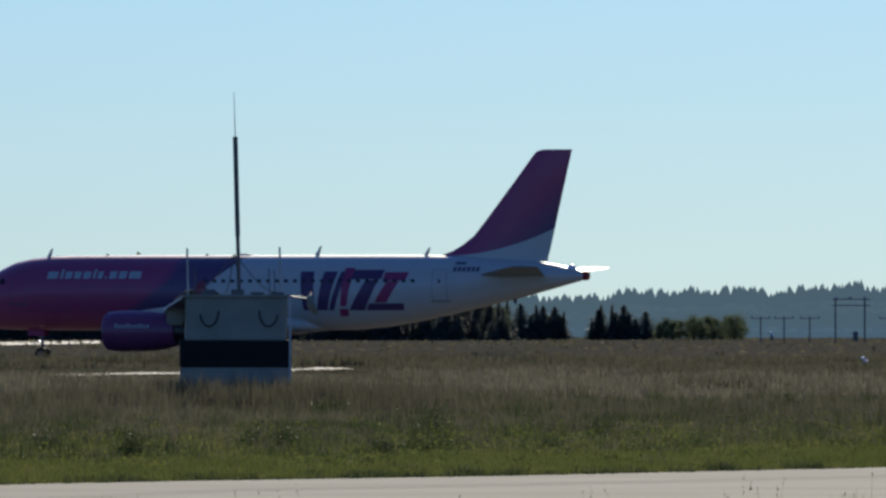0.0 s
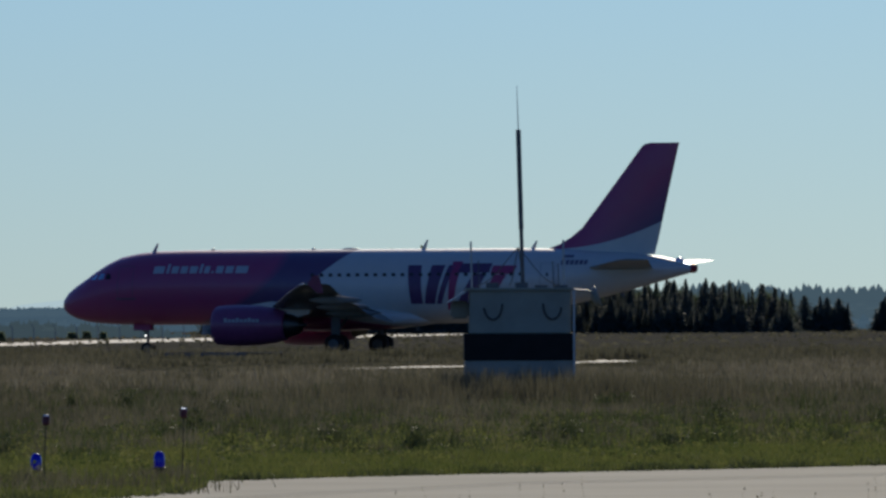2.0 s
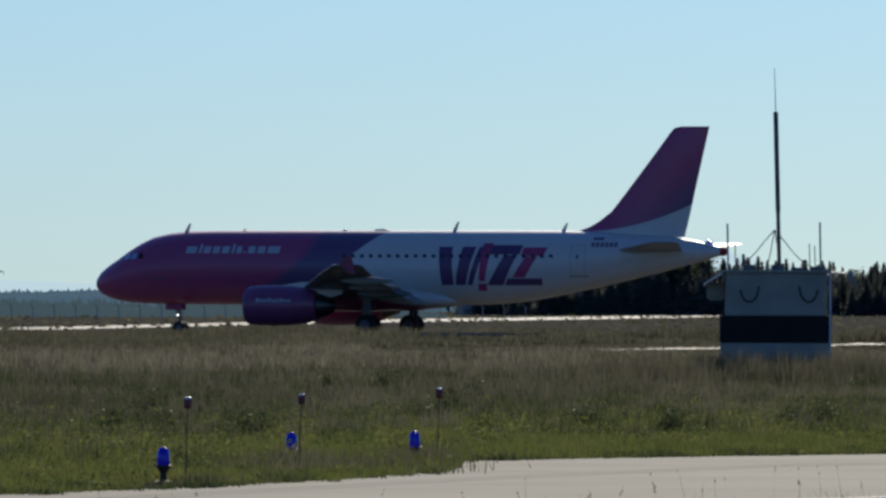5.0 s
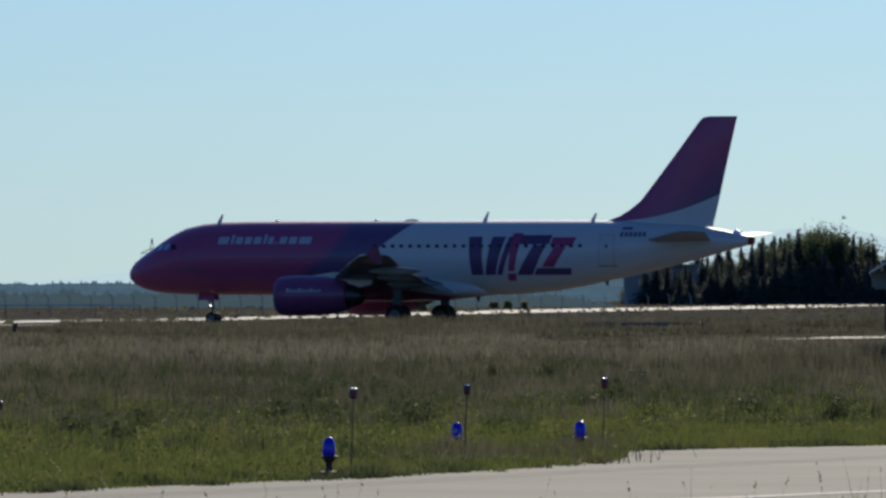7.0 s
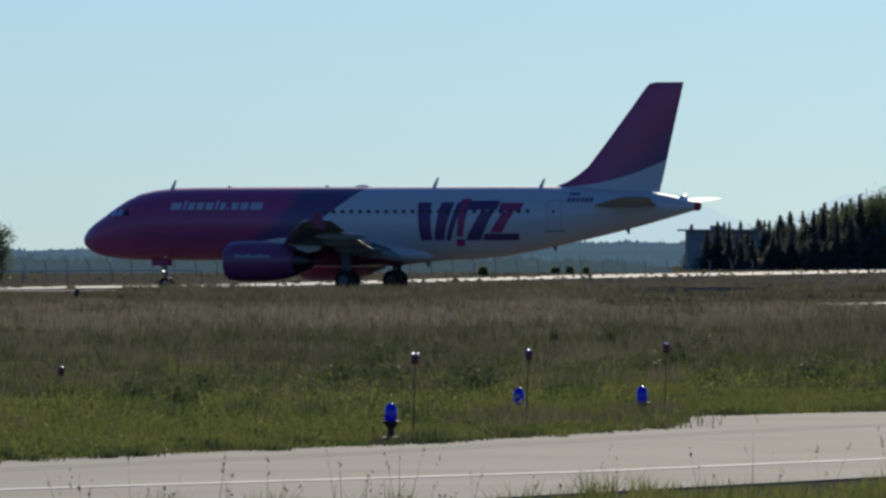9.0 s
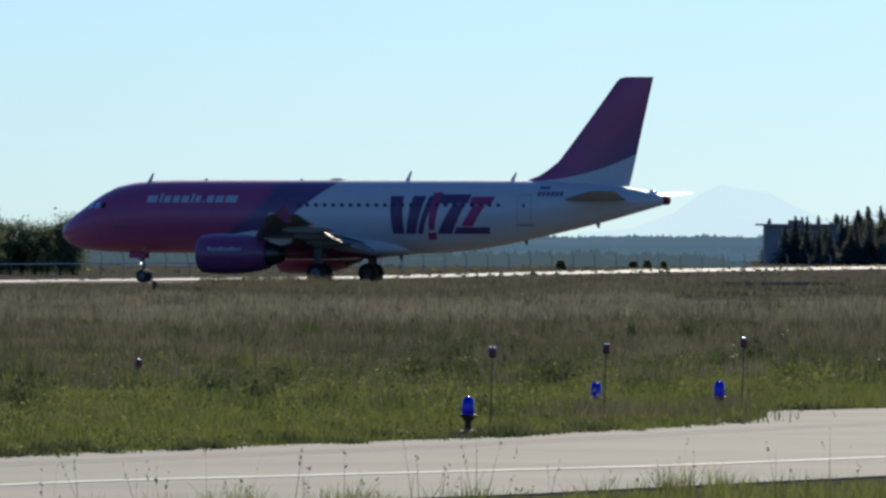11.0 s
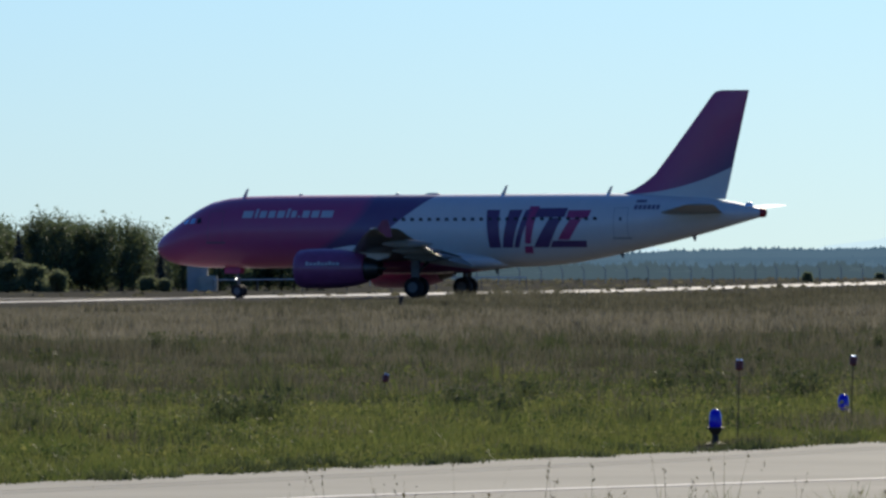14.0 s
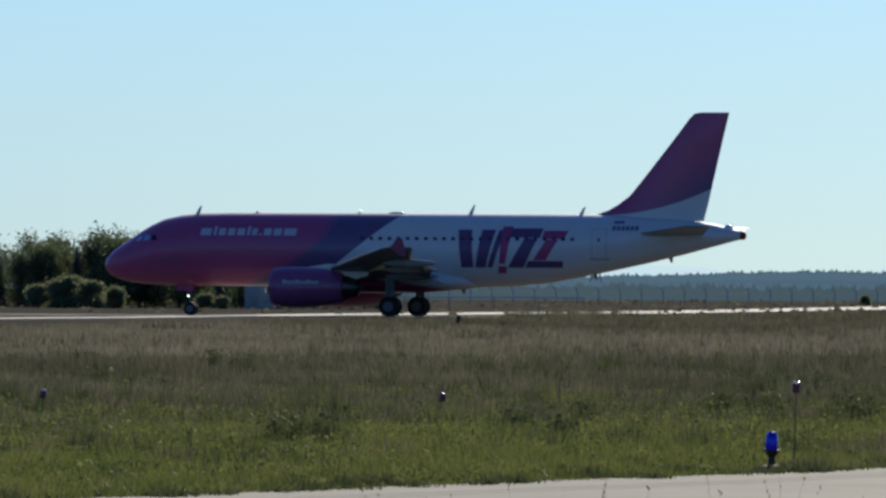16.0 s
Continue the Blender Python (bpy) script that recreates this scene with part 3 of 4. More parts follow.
def build_airliner():
    plane = thing("airliner", "magenta, purple and white twin-jet airliner taxiing on the runway", "airplane")
    bm = bmesh.new()
    rings = []
    xs = sorted(set(SX + [6.5 + k for k in range(0, 22)]))
    for x in xs:
        t, b, w = body_at(x)
        rings.append([Vector((x, w * math.sin(2 * math.pi * k / 40), (t + b) / 2 + (t - b) / 2 * math.cos(2 * math.pi * k / 40))) for k in range(40)])
    body = part("fuselage", loft(bm, rings), M_LIVERY, plane, "magenta front, purple diagonal band and white rear fuselage")
    part("tail_cone", lathe(bmesh.new(), [(.27, 0), (.26, .22), (.2, .3), (.16, .24)], 16, Matrix.Translation((37.28, 0, 4.76)) @ Matrix.Rotation(radians(90), 4, "Y")), M_RED, plane, "dark red tail cone outlet")
    # belly fairing
    rings = []
    for x, w, t, b in ((10.6, .5, 2.3, 1.72), (11.6, 1.5, 2.6, 1.5), (13, 2.05, 2.75, 1.36), (17, 2.15, 2.8, 1.34), (19.5, 2.0, 2.75, 1.42), (21.2, 1.5, 2.5, 1.6), (22.4, .5, 2.2, 1.74)):
        rings.append([Vector((x, w * math.sin(a), (t + b) / 2 + (t - b) / 2 * math.copysign(abs(math.cos(a)) ** .7, math.cos(a)))) for a in [2 * math.pi * k / 24 for k in range(24)]])
    part("belly_fairing", loft(bmesh.new(), rings), M_FAIR, plane, "belly fairing, magenta below and white behind")
    # fin
    fin = []
    for z, lx, tx in ((5.55, 28.5, 35.15), (5.9, 28.9, 35.22), (6.15, 29.6, 35.3), (6.5, 30.2, 35.38), (7.0, 30.85, 35.5), (8, 31.66, 35.72), (10, 33.22, 36.18), (11.45, 34.32, 36.52), (11.68, 34.55, 36.57), (11.76, 34.9, 36.6)):
        sec = foil(tx - lx, .10 if z < 11.5 else .05)
        fin.append([Vector((lx + x, h * (1 if i <= 10 else 1.43), z)) for i, (x, h) in enumerate(sec)])
    tail = part("tail_fin", loft(bmesh.new(), fin), M_FIN, plane, "purple tail fin sweeping to a white root")
    for s in (-1, 1):
        part("tailplane", surface([(s * .6, 31.2, 4.75, 4.0), (s * 1.2, 31.6, 4.8, 3.75), (s * 6.0, 34.9, 5.2, 1.75), (s * 6.22, 35.2, 5.22, 1.45)], .075), M_GREYWING, plane, "grey swept tailplane")
        wing = part("wing", surface([(s * 1.2, 12.0, 2.3, 7.7), (s * 2.0, 12.5, 2.36, 7.2), (s * 6.4, 14.9, 2.80, 4.85), (s * 12, 17.6, 3.38, 3.1), (s * 16.6, 20.0, 3.88, 1.75), (s * 17.0, 20.35, 3.92, 1.3)], .115), M_GREYWING, plane, "grey swept wing")
        tip = bmesh.new()
        loft(tip, [[Vector((20.6 + a * .6, s * 17.0 + o, 3.92 + z)) for a, z, o in p] for p in (
            ((0, 0, -.03), (.5, .45, -.02), (1.1, .5, -.02), (1.35, 0, -.03), (1.5, -.5, -.02), (.95, -.48, -.02)),
            ((0, 0, .03), (.5, .45, .02), (1.1, .5, .02), (1.35, 0, .03), (1.5, -.5, .02), (.95, -.48, .02)))])
        part("wingtip_fence", tip, M_FENCE, plane, "magenta wingtip fence")
        for yy, xx, zz in ((6.5, 19.2, 2.42), (9.8, 19.8, 2.78), (13.0, 20.5, 3.15)):
            r = [[Vector((xx + x, s * yy + w * math.sin(a), zz + w * 1.25 * math.cos(a) - .1)) for a in [2 * math.pi * k / 10 for k in range(10)]] for x, w in ((-1.2, .04), (-.5, .17), (.5, .2), (1.5, .1), (1.9, .02))]
            part("flap_fairing", loft(bmesh.new(), r), M_GREYWING, wing)
        for y0, y1, x0, x1, z0, z1, c in ((2.4, 6.3, 19.4, 19.45, 2.36, 2.7, 1.45), (6.6, 12.4, 19.5, 20.8, 2.68, 3.24, 1.25)):
            fl = loft(bmesh.new(), [[Vector((x + u * .9 + v * .42, s * y, z + v * .9 - u * .42)) for u, v in foil(c, .14)] for y, x, z in ((y0, x0, z0), (y1, x1, z1))])
            part("flap", fl, M_GREYWING, wing, "grey lowered flap")
        # engine
        turn = Matrix.Translation((11.25, s * 5.75, 1.68)) @ Matrix.Rotation(radians(90), 4, "Y")
        eng = part("engine", lathe(bmesh.new(), [(.86, .35), (.90, .08), (.98, 0), (1.08, .14), (1.14, .6), (1.16, 1.5), (1.12, 2.6), (1.0, 3.5), (.82, 4.15), (.74, 4.2), (.72, 3.9)], 32, turn), M_NACELLE, plane, "purple engine nacelle with white lettering bars")
        part("intake_lip", lathe(bmesh.new(), [(.90, .06), (.985, -.012), (1.09, .13), (1.075, .15), (.98, .02)], 32, turn), M_NACELLE, eng)
        part("exhaust", lathe(bmesh.new(), [(.7, 3.9), (.66, 4.4), (.46, 5.0), (.42, 5.0), (.3, 4.6), (.05, 5.35)], 24, turn), M_EXH, eng, "dark exhaust cone")
        part("fan", lathe(bmesh.new(), [(.87, .75), (.3, .74), (.27, .6), (.05, .3)], 24, turn), M_EXH, eng)
        py = bmesh.new()
        loft(py, [[Vector((x, s * 5.75 + o, z)) for x, z in ((12.7, 2.72), (14.5, 3.0), (17.0, 2.85), (16.8, 2.3), (15.7, 2.05), (13.4, 2.5))] for o in (-.16, .16)])
        part("pylon", py, M_WHITE, eng, "pale engine pylon")
        if s < 0:
            for k in range(9):
                pb = bmesh.new()
                x0 = 12.1 + k * .235
                box(pb, x0, x0 + .17, -5.75 - 1.165, -5.75 - 1.135, 1.86, 2.02 if k % 3 else 2.08)
                part("lettering_bar", pb, M_LETTER, eng)
        # gear
        gear = part("main_gear", tube(tube(bmesh.new(), (17.7, s * 3.5, 2.5), (17.7, s * 3.8, .6), .13), (17.65, s * 3.3, 1.5), (17.7, s * 1.9, 2.1), .07), M_STRUT, plane, "grey main landing gear leg")
        dr = box(bmesh.new(), 17.45, 17.98, s * 4.05 - .03, s * 4.05 + .03, 1.15, 2.35, .02)
        part("gear_door", dr, M_STRUT, gear)
        part("axle", tube(bmesh.new(), (17.7, s * 3.8 - .6, .585), (17.7, s * 3.8 + .6, .585), .07), M_STRUT, gear)
        for o in (-.46, .46):
            WHEELS.append((wheel(.585, .4, gear), Vector((17.7, s * 3.8 + o, .585)), .585))
    ng = part("nose_gear", tube(tube(bmesh.new(), (5.0, 0, 2.0), (5.1, 0, .4), .09), (5.05, 0, 1.2), (4.2, 0, 1.9), .05), M_STRUT, plane, "grey nose landing gear leg")
    part("axle", tube(bmesh.new(), (5.1, -.35, .385), (5.1, .35, .385), .05), M_STRUT, ng)
    for o in (-.25, .25):
        WHEELS.append((wheel(.385, .22, ng), Vector((5.1, o, .385)), .385))
        part("gear_door", box(bmesh.new(), 4.3, 5.3, o * 1.2 - .015, o * 1.2 + .015, 1.42, 1.80, .01), M_PINK, ng, "magenta nose gear door")
    part("landing_light", lathe(bmesh.new(), [(.035, 0), (.05, .03), (.04, .06), (.02, .07)], 12, Matrix.Translation((4.98, -.14, 1.12)) @ Matrix.Rotation(radians(90), 4, "X")), M_SPOT, ng, "small bright lamp")
    # windows, port and starboard
    wm = None
    for s in (1, -1):
        for k in range(24):
            x = 15.6 + .533 * k
            if wm is None:
                bm = bmesh.new()
                pts = [(.115 * math.copysign(abs(math.cos(a)) ** .6, math.cos(a)), .165 * math.copysign(abs(math.sin(a)) ** .6, math.sin(a))) for a in [2 * math.pi * i / 12 for i in range(12)]]
                loft(bm, [[Vector((px, yy, pz)) for px, pz in pts] for yy in (-.012, .02)])
                w = part("cabin_window", bm, M_CABIN, plane, "small dark cabin window")
                wm = w.data
            else:
                w = new("cabin_window", wm)
                w.parent = plane
            t, b, hw = body_at(x)
            w.matrix_basis = pose(x, s * side_y(x, 4.42, .0), 4.42, 18 * s, 0, 0)
    # First two panes are mirror metal, for the bright sky showing in them.
    for s in (1, -1):
        for q in (((2.05, 4.28), (2.42, 4.28), (2.50, 4.58), (2.36, 4.56)), ((2.56, 4.29), (2.98, 4.31), (3.0, 4.64), (2.70, 4.62)), ((3.1, 4.30), (3.45, 4.34), (3.36, 4.62), (3.12, 4.65))):
            part("cockpit_window", side_patch(bmesh.new(), q, .014, .03, s), M_PANE if q[0][0] < 3 else M_GLASSD, plane, "glossy cockpit pane")
    # door outlines
    for x0, x1, z0, z1, mt in ((3.9, 4.85, 3.2, 5.05, M_SEAMLINE), (28.95, 29.8, 3.35, 5.1, M_SILL)):
        for q in (((x0, z0), (x0 + .03, z0), (x0 + .03, z1), (x0, z1)), ((x1 - .03, z0), (x1, z0), (x1, z1), (x1 - .03, z1)), ((x0, z1 - .03), (x1, z1 - .03), (x1, z1), (x0, z1)), ((x0 - .1, z0 - .06), (x1 + .15, z0 - .06), (x1 + .15, z0 + .05), (x0 - .1, z0 + .05))):
            part("door_outline", side_patch(bmesh.new(), q, .008, .006), mt, plane)
    part("door_pane", side_patch(bmesh.new(), ((29.3, 4.35), (29.44, 4.35), (29.44, 4.55), (29.3, 4.55)), .012), M_CABIN, plane, "small round-cornered door pane")
    # lettering as plain bars
    x = 6.05
    for wd, ht in ((.62, .40), (.16, .52), (.40, .40), (.40, .40), (.44, .40), (.16, .52), (.30, .40), (.12, .12), (.42, .40), (.46, .40), (.72, .40)):
        part("lettering_bar", side_patch(bmesh.new(), ((x, 4.62), (x + wd, 4.62), (x + wd + ht * .12, 4.62 + ht), (x + ht * .12, 4.62 + ht)), .012), M_LETTER, plane, "white bar of the fuselage lettering")
        x += wd * 1.05 + .125
    for k in range(6):
        part("lettering_bar", side_patch(bmesh.new(), ((30.1 + k * .26, 4.99), (30.29 + k * .26, 4.99), (30.31 + k * .26, 5.25), (30.12 + k * .26, 5.25)), .012), M_REG, plane)
    part("flag_bar", side_patch(bmesh.new(), ((30.15, 5.38), (30.75, 5.38), (30.75, 5.54), (30.15, 5.54)), .012), M_REG, plane)
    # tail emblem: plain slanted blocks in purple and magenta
    for mt, q in ((M_PURPLE, ((20.75, 3.05), (21.45, 3.05), (21.35, 5.02), (20.55, 5.02))), (M_PURPLE, ((21.55, 3.05), (22.15, 3.05), (22.75, 5.02), (21.95, 5.02))),
                  (M_PURPLE, ((22.25, 3.05), (22.55, 3.05), (23.35, 5.02), (22.95, 5.02))), (M_PINK, ((22.95, 3.25), (23.3, 3.25), (23.75, 5.2), (23.15, 5.2))), (M_PINK, ((22.85, 2.75), (23.35, 2.75), (23.4, 3.12), (22.9, 3.12))),
                  (M_PURPLE, ((23.5, 4.62), (25.35, 4.62), (25.5, 5.1), (23.7, 5.1))), (M_PURPLE, ((23.45, 3.05), (24.35, 3.05), (25.2, 4.58), (24.45, 4.58))),
                  (M_PINK, ((25.45, 4.55), (26.75, 4.55), (26.95, 4.98), (25.55, 4.98))), (M_PINK, ((24.95, 3.45), (25.65, 3.45), (26.4, 4.52), (25.7, 4.52))), (M_PURPLE, ((24.45, 3.05), (26.6, 3.05), (26.65, 3.4), (24.65, 3.4)))):
        part("emblem_block", side_patch(bmesh.new(), [(a + .65, 5.15 - (5.15 - b) * 1.1) for a, b in q], .013), mt, plane, "slanted block of the painted emblem")
    # blade antennas and bumps on the roof
    for x, h in ((5.35, .48), (21.45, .5), (27.9, .42)):
        bm = bmesh.new()
        loft(bm, [[Vector((x + a, o, body_at(x)[0] + z)) for a, z in ((-.05, -.05), (.28, h), (.37, h), (.22, -.05))] for o in (-.025, .025)])
        part("blade_antenna", bm, M_WHITE, plane)
    for x, l_ in ((9, .12), (15, .12), (17.2, .5)):
        bm = bmesh.new()
        bmesh.ops.create_uvsphere(bm, u_segments=12, v_segments=8, radius=1, matrix=Matrix.Translation((x, 0, 5.93)) @ Matrix.Diagonal((l_, .12, .09, 1)))
        part("roof_bump", bm, M_WHITE, plane)
    # Added metal ball on the tail, there only to throw a sun glint.
    bm = bmesh.new()
    bmesh.ops.create_uvsphere(bm, u_segments=14, v_segments=10, radius=.26, matrix=Matrix.Translation((36.6, -.1, 5.12)))
    part("tail_lamp_housing", bm, M_METAL, plane, "small metal ball added to catch a sun glint")
    for x, z in ((20.9, 1.5), (28.6, 2.4), (33, 3.35)):
        bm = bmesh.new()
        loft(bm, [[Vector((x + a, o, z + q)) for a, q in ((0, .3), (.25, -.18), (.33, -.18), (.4, .35))] for o in (-.02, .02)])
        part("drain_mast", bm, M_STRUT, plane)
    return plane


WHEELS = []


def wheel(r, w, parent):
    bm = bmesh.new()
    m = Matrix.Rotation(radians(90), 4, "X")
    lathe(bm, [(r * .55, -w * .5), (r * .86, -w * .5), (r * .97, -w * .34), (r, 0), (r * .97, w * .34), (r * .86, w * .5), (r * .55, w * .5)], 20, m)
    ty = part("wheel", bm, M_RUBBER, parent, "black tyre with a grey hub")
    lathe_bm = lathe(bmesh.new(), [(r * .3, -w * .52), (r * .5, -w * .51), (r * .52, w * .51), (r * .3, w * .52)], 10, m)
    me2 = bpy.data.meshes.new("hub")
    lathe_bm.to_mesh(me2)
    lathe_bm.free()
    ty.data.materials.append(M_STRUT)
    base = bmesh.new()
    base.from_mesh(ty.data)
    n0 = len(base.faces)
    base.from_mesh(me2)
    base.faces.ensure_lookup_table()
    for f in base.faces[n0:]:
        f.material_index = 1
    base.to_mesh(ty.data)
    base.free()
    return ty


airliner = build_airliner()


# ---- equipment shelter with antenna mast ----
def build_shelter():
    s = thing("equipment_shelter", "small grey-green equipment shelter with a black band and antennas", "shelter", pose(12.28, 255, 0, 0, 0, -2))
    part("base", box(bmesh.new(), -1.24, 1.24, -1.0, 1.0, -.05, 1.0, .02), M_HUTBASE, s, "pale grey shelter base")
    part("band", box(bmesh.new(), -1.255, 1.255, -1.015, 1.015, 1.0, 1.61, .008), M_BLACK, s, "matt black painted band")
    part("upper_body", box(bmesh.new(), -1.13, 1.16, -.98, .98, 1.61, 2.58, .02), M_HUT, s, "olive-grey upper wall")
    part("roof", box(bmesh.new(), -1.22, 1.24, -1.06, 1.06, 2.58, 2.64, .01), M_HUT, s)
    part("corner_post", box(bmesh.new(), 1.20, 1.25, -1.08, -1.03, 0, 2.6), M_GALV, s, "galvanised corner post")
    for x in (-.75, -.1, .35, .8):
        part("roof_box", box(bmesh.new(), x, x + .3, -.4, .1, 2.64, 2.70 + .06 * (x < 0), .01), M_STEEL, s)
    bm = bmesh.new()
    loft(bm, [[Vector((x, y, z)) for x, z in ((-1.62, 2.30), (-1.60, 2.34), (-1.2, 2.60), (-1.2, 2.55))] for y in (-.95, .9)])
    part("awning", bm, M_GALV, s, "bright slanted metal flap")
    part("awning_side", box(bmesh.new(), -1.55, -1.14, -.3, .3, 1.95, 2.35, .05), M_HUT, s)
    dish = lathe(bmesh.new(), [(.05, 0), (.2, .06), (.26, .16), (.24, .18), (.1, .1)], 16, Matrix.Translation((1.62, -.7, 2.38)) @ Matrix.Rotation(radians(70), 4, "Y"))
    part("dish", dish, M_HUT, s, "small drooping dish on an arm")
    part("dish_arm", tube(bmesh.new(), (1.1, -.7, 2.6), (1.7, -.7, 2.55), .025), M_GALV, s)
    for x0, sgn in ((-.6, 1), (.74, -1)):
        cu = bmesh.new()
        prev = None
        for k in range(11):
            a = math.pi * (1.0 + k / 10 * .92)
            p = (x0 + sgn * .21 * math.cos(a) * -1, -1.0, 2.28 + .36 * math.sin(a))
            if prev:
                tube(cu, prev, p, .022, seg=6)
            prev = p
        part("cable_loop", cu, M_CABLE, s, "black hanging cable loop")
    top = Vector((.0, 0, 6.22))
    foot = Vector((.09, 0, 2.64))
    mast = part("mast", tube(tube(bmesh.new(), foot, foot.lerp(top, .38), .045), foot.lerp(top, .37), top, .055), M_STEEL, s, "dark steel antenna mast")
    part("whip", tube(bmesh.new(), top, top + Vector((-.03, 0, 1.0)), .012, .006, 6), M_GALV, mast)
    for x in (-.95, .95, -.2, .2):
        prev = None
        guy = bmesh.new()
        for k in range(7):
            u = k / 6
            p = Vector((x * u ** .8 - .02, .3 * u, 3.55 - .85 * (1 - (1 - u) ** 2)))
            if prev is not None:
                tube(guy, prev, p, .012, seg=5)
            prev = p
        part("guy_stay", guy, M_STEEL, mast)
    for x, h, r in ((-1.07, 1.05, .022), (1.02, 1.08, .022), (-.9, .62, .012), (.78, .6, .012), (.9, .55, .012)):
        part("antenna_rod", tube(bmesh.new(), (x, -.3, 2.6), (x - .02, -.3, 2.64 + h), r, seg=8), M_GALV if r > .02 else M_STEEL, s)
    return s


build_shelter()


# ---- taxiway edge lamps and marker sticks ----
def build_lamp():
    s = thing("edge_lamp", "blue taxiway edge lamp on a dark rusty stem", "lamp", group="taxiway edge lamps")
    part("foot", lathe(bmesh.new(), [(.12, 0), (.12, .015), (.05, .03), (.035, .05), (.035, .11), (.06, .14), (.075, .17)], 14), M_LAMPBASE, s)
    part("collar", lathe(bmesh.new(), [(.072, .165), (.095, .17), (.095, .185), (.07, .19)], 16), M_LAMPBASE, s)
    part("dome", lathe(bmesh.new(), [(.062, .185), (.068, .22), (.066, .30), (.056, .345), (.035, .37), (.012, .378)], 18), M_BLUE, s, "deep blue glass dome")
    return s


lamp = build_lamp()
lamp.matrix_basis = pose(-.72, 118, 0, 0, 0, 0)
for x, y in ((.69, 131.5), (2.15, 133)):
    copy_thing(lamp, pose(x, y, 0, 0, 0, 70 * x))


def build_marker():
    s = thing("marker_stick", "thin stick with a dark red reflector head in the grass", "marker", group="taxiway marker sticks")
    part("stick", tube(bmesh.new(), (0, 0, -.02), (0, 0, .80), .008, .006, 6), M_LAMPBASE, s)
    part("head", lathe(bmesh.new(), [(.03, .755), (.042, .77), (.044, .84), (.036, .86)], 12), M_MARK, s, "dark red reflector")
    for o in (-.02, .02):
        part("cap", lathe(bmesh.new(), [(.013, .855), (.014, .866), (.010, .875), (.003, .878)], 10, Matrix.Translation((o, 0, 0))), M_METAL, s)
    return s


marker = build_marker()
marker.matrix_basis = pose(-.49, 118.5, .02, 0, 1.5, 0)
for x, y, dz, tilt in ((.76, 129, -.03, 3), (2.40, 132, .02, 2), (-5.56, 153, -.43, 14), (-10.6, 149, -.40, 4)):
    copy_thing(marker, pose(x, y, dz, 0, tilt, 40))


# ---- trees ----
def leaf_soup(centres, size, n, r):
    c = np.repeat(centres, n, 0)
    p = c + r.normal(0, 1, c.shape) * size[0]
    q = r.normal(0, size[1], (len(c), 3, 3))
    return p[:, None] + q


def tree_mesh_broad(name, seed, h, material, spread=.33, low=.12):
    r = np.random.default_rng(seed)
    s = thing(name, "", "tree")
    bm = bmesh.new()
    tube(bm, (0, 0, -.1), (.1, 0, h * .5), .05 * h ** .7, .03 * h ** .7, 8)
    cs = []
    for k in range(26):
        a = r.uniform(0, 6.28)
        z = h * r.uniform(low, .93)
        w = h * spread * math.sqrt(max(.08, 1 - ((z / h - .45) / .58) ** 2)) * r.uniform(.3, 1)
        p = Vector((w * math.cos(a), w * math.sin(a), z))
        tube(bm, (0, 0, max(.05 * h, z * .45)), p, .012 * h, .004 * h, 5)
        cs.append(p)
    for k in range(6):
        cs.append(Vector((r.normal(0, h * spread * .35), r.normal(0, h * spread * .35), h * r.uniform(.85, 1.03))))
    part("trunk", bm, M_BARK, s)
    V = leaf_soup(np.array(cs), (h * .1, .13), 150, r)
    V[:, :, 2] = np.maximum(V[:, :, 2], .05)
    cr = soup("crown", V, material)
    cr.parent = s
    return s


def tree_mesh_conifer(name, seed, h):
    r = np.random.default_rng(seed)
    s = thing(name, "", "tree")
    part("trunk", tube(bmesh.new(), (0, 0, -.1), (0, 0, h * .98), .02 * h, .004 * h, 7), M_BARK, s)
    tri = []
    z = .04 * h
    while z < h * .985:
        w = h * .24 * (1 - z / h) ** .9 * r.uniform(.65, 1.25) + .04
        for k in range(15):
            a = r.uniform(0, 6.28)
            l_ = w * r.uniform(.45, 1.15)
            tip = np.array([l_ * math.cos(a), l_ * math.sin(a), z - .3 * l_ + r.normal(0, .05)])
            root = np.array([0, 0, z + .12])
            for u in (.25, .5, .75, 1.0):
                c = root + (tip - root) * u
                sp = .06 + .16 * (1 - z / h)
                tri.append(c + r.normal(0, sp, (3, 3)) * np.array([1, 1, .7]))
                tri.append(c + r.normal(0, sp, (3, 3)) * np.array([1, 1, .7]))
        z += h * .03
    cr = soup("crown", np.array(tri), M_NEEDLE)
    cr.parent = s
    return s


def place(kinds, spots, label, group, r, wide=(.85, 1.2)):
    for az, d, h in spots:
        src, h0 = kinds[int(r.integers(len(kinds)))]
        k = h / h0
        ob = copy_thing(src, pose(d * math.sin(az), d * math.cos(az), 0, 0, 0, float(r.uniform(0, 360))) @ Matrix.Diagonal((k * float(r.uniform(*wide)), k, k, 1)))
        tagged(ob, label, "tree", group)


rt = np.random.default_rng(11)
conifers = [(tree_mesh_conifer("spruce_tree", 20 + i, 8.0), 8.0) for i in range(4)]
broads = [(tree_mesh_broad("broadleaf_tree", 40 + i, 7.0, M_LEAF), 7.0) for i in range(4)]
bushes = [(tree_mesh_broad("bush", 60 + i, 3.0, M_BUSH, .55, .05), 3.0) for i in range(3)]

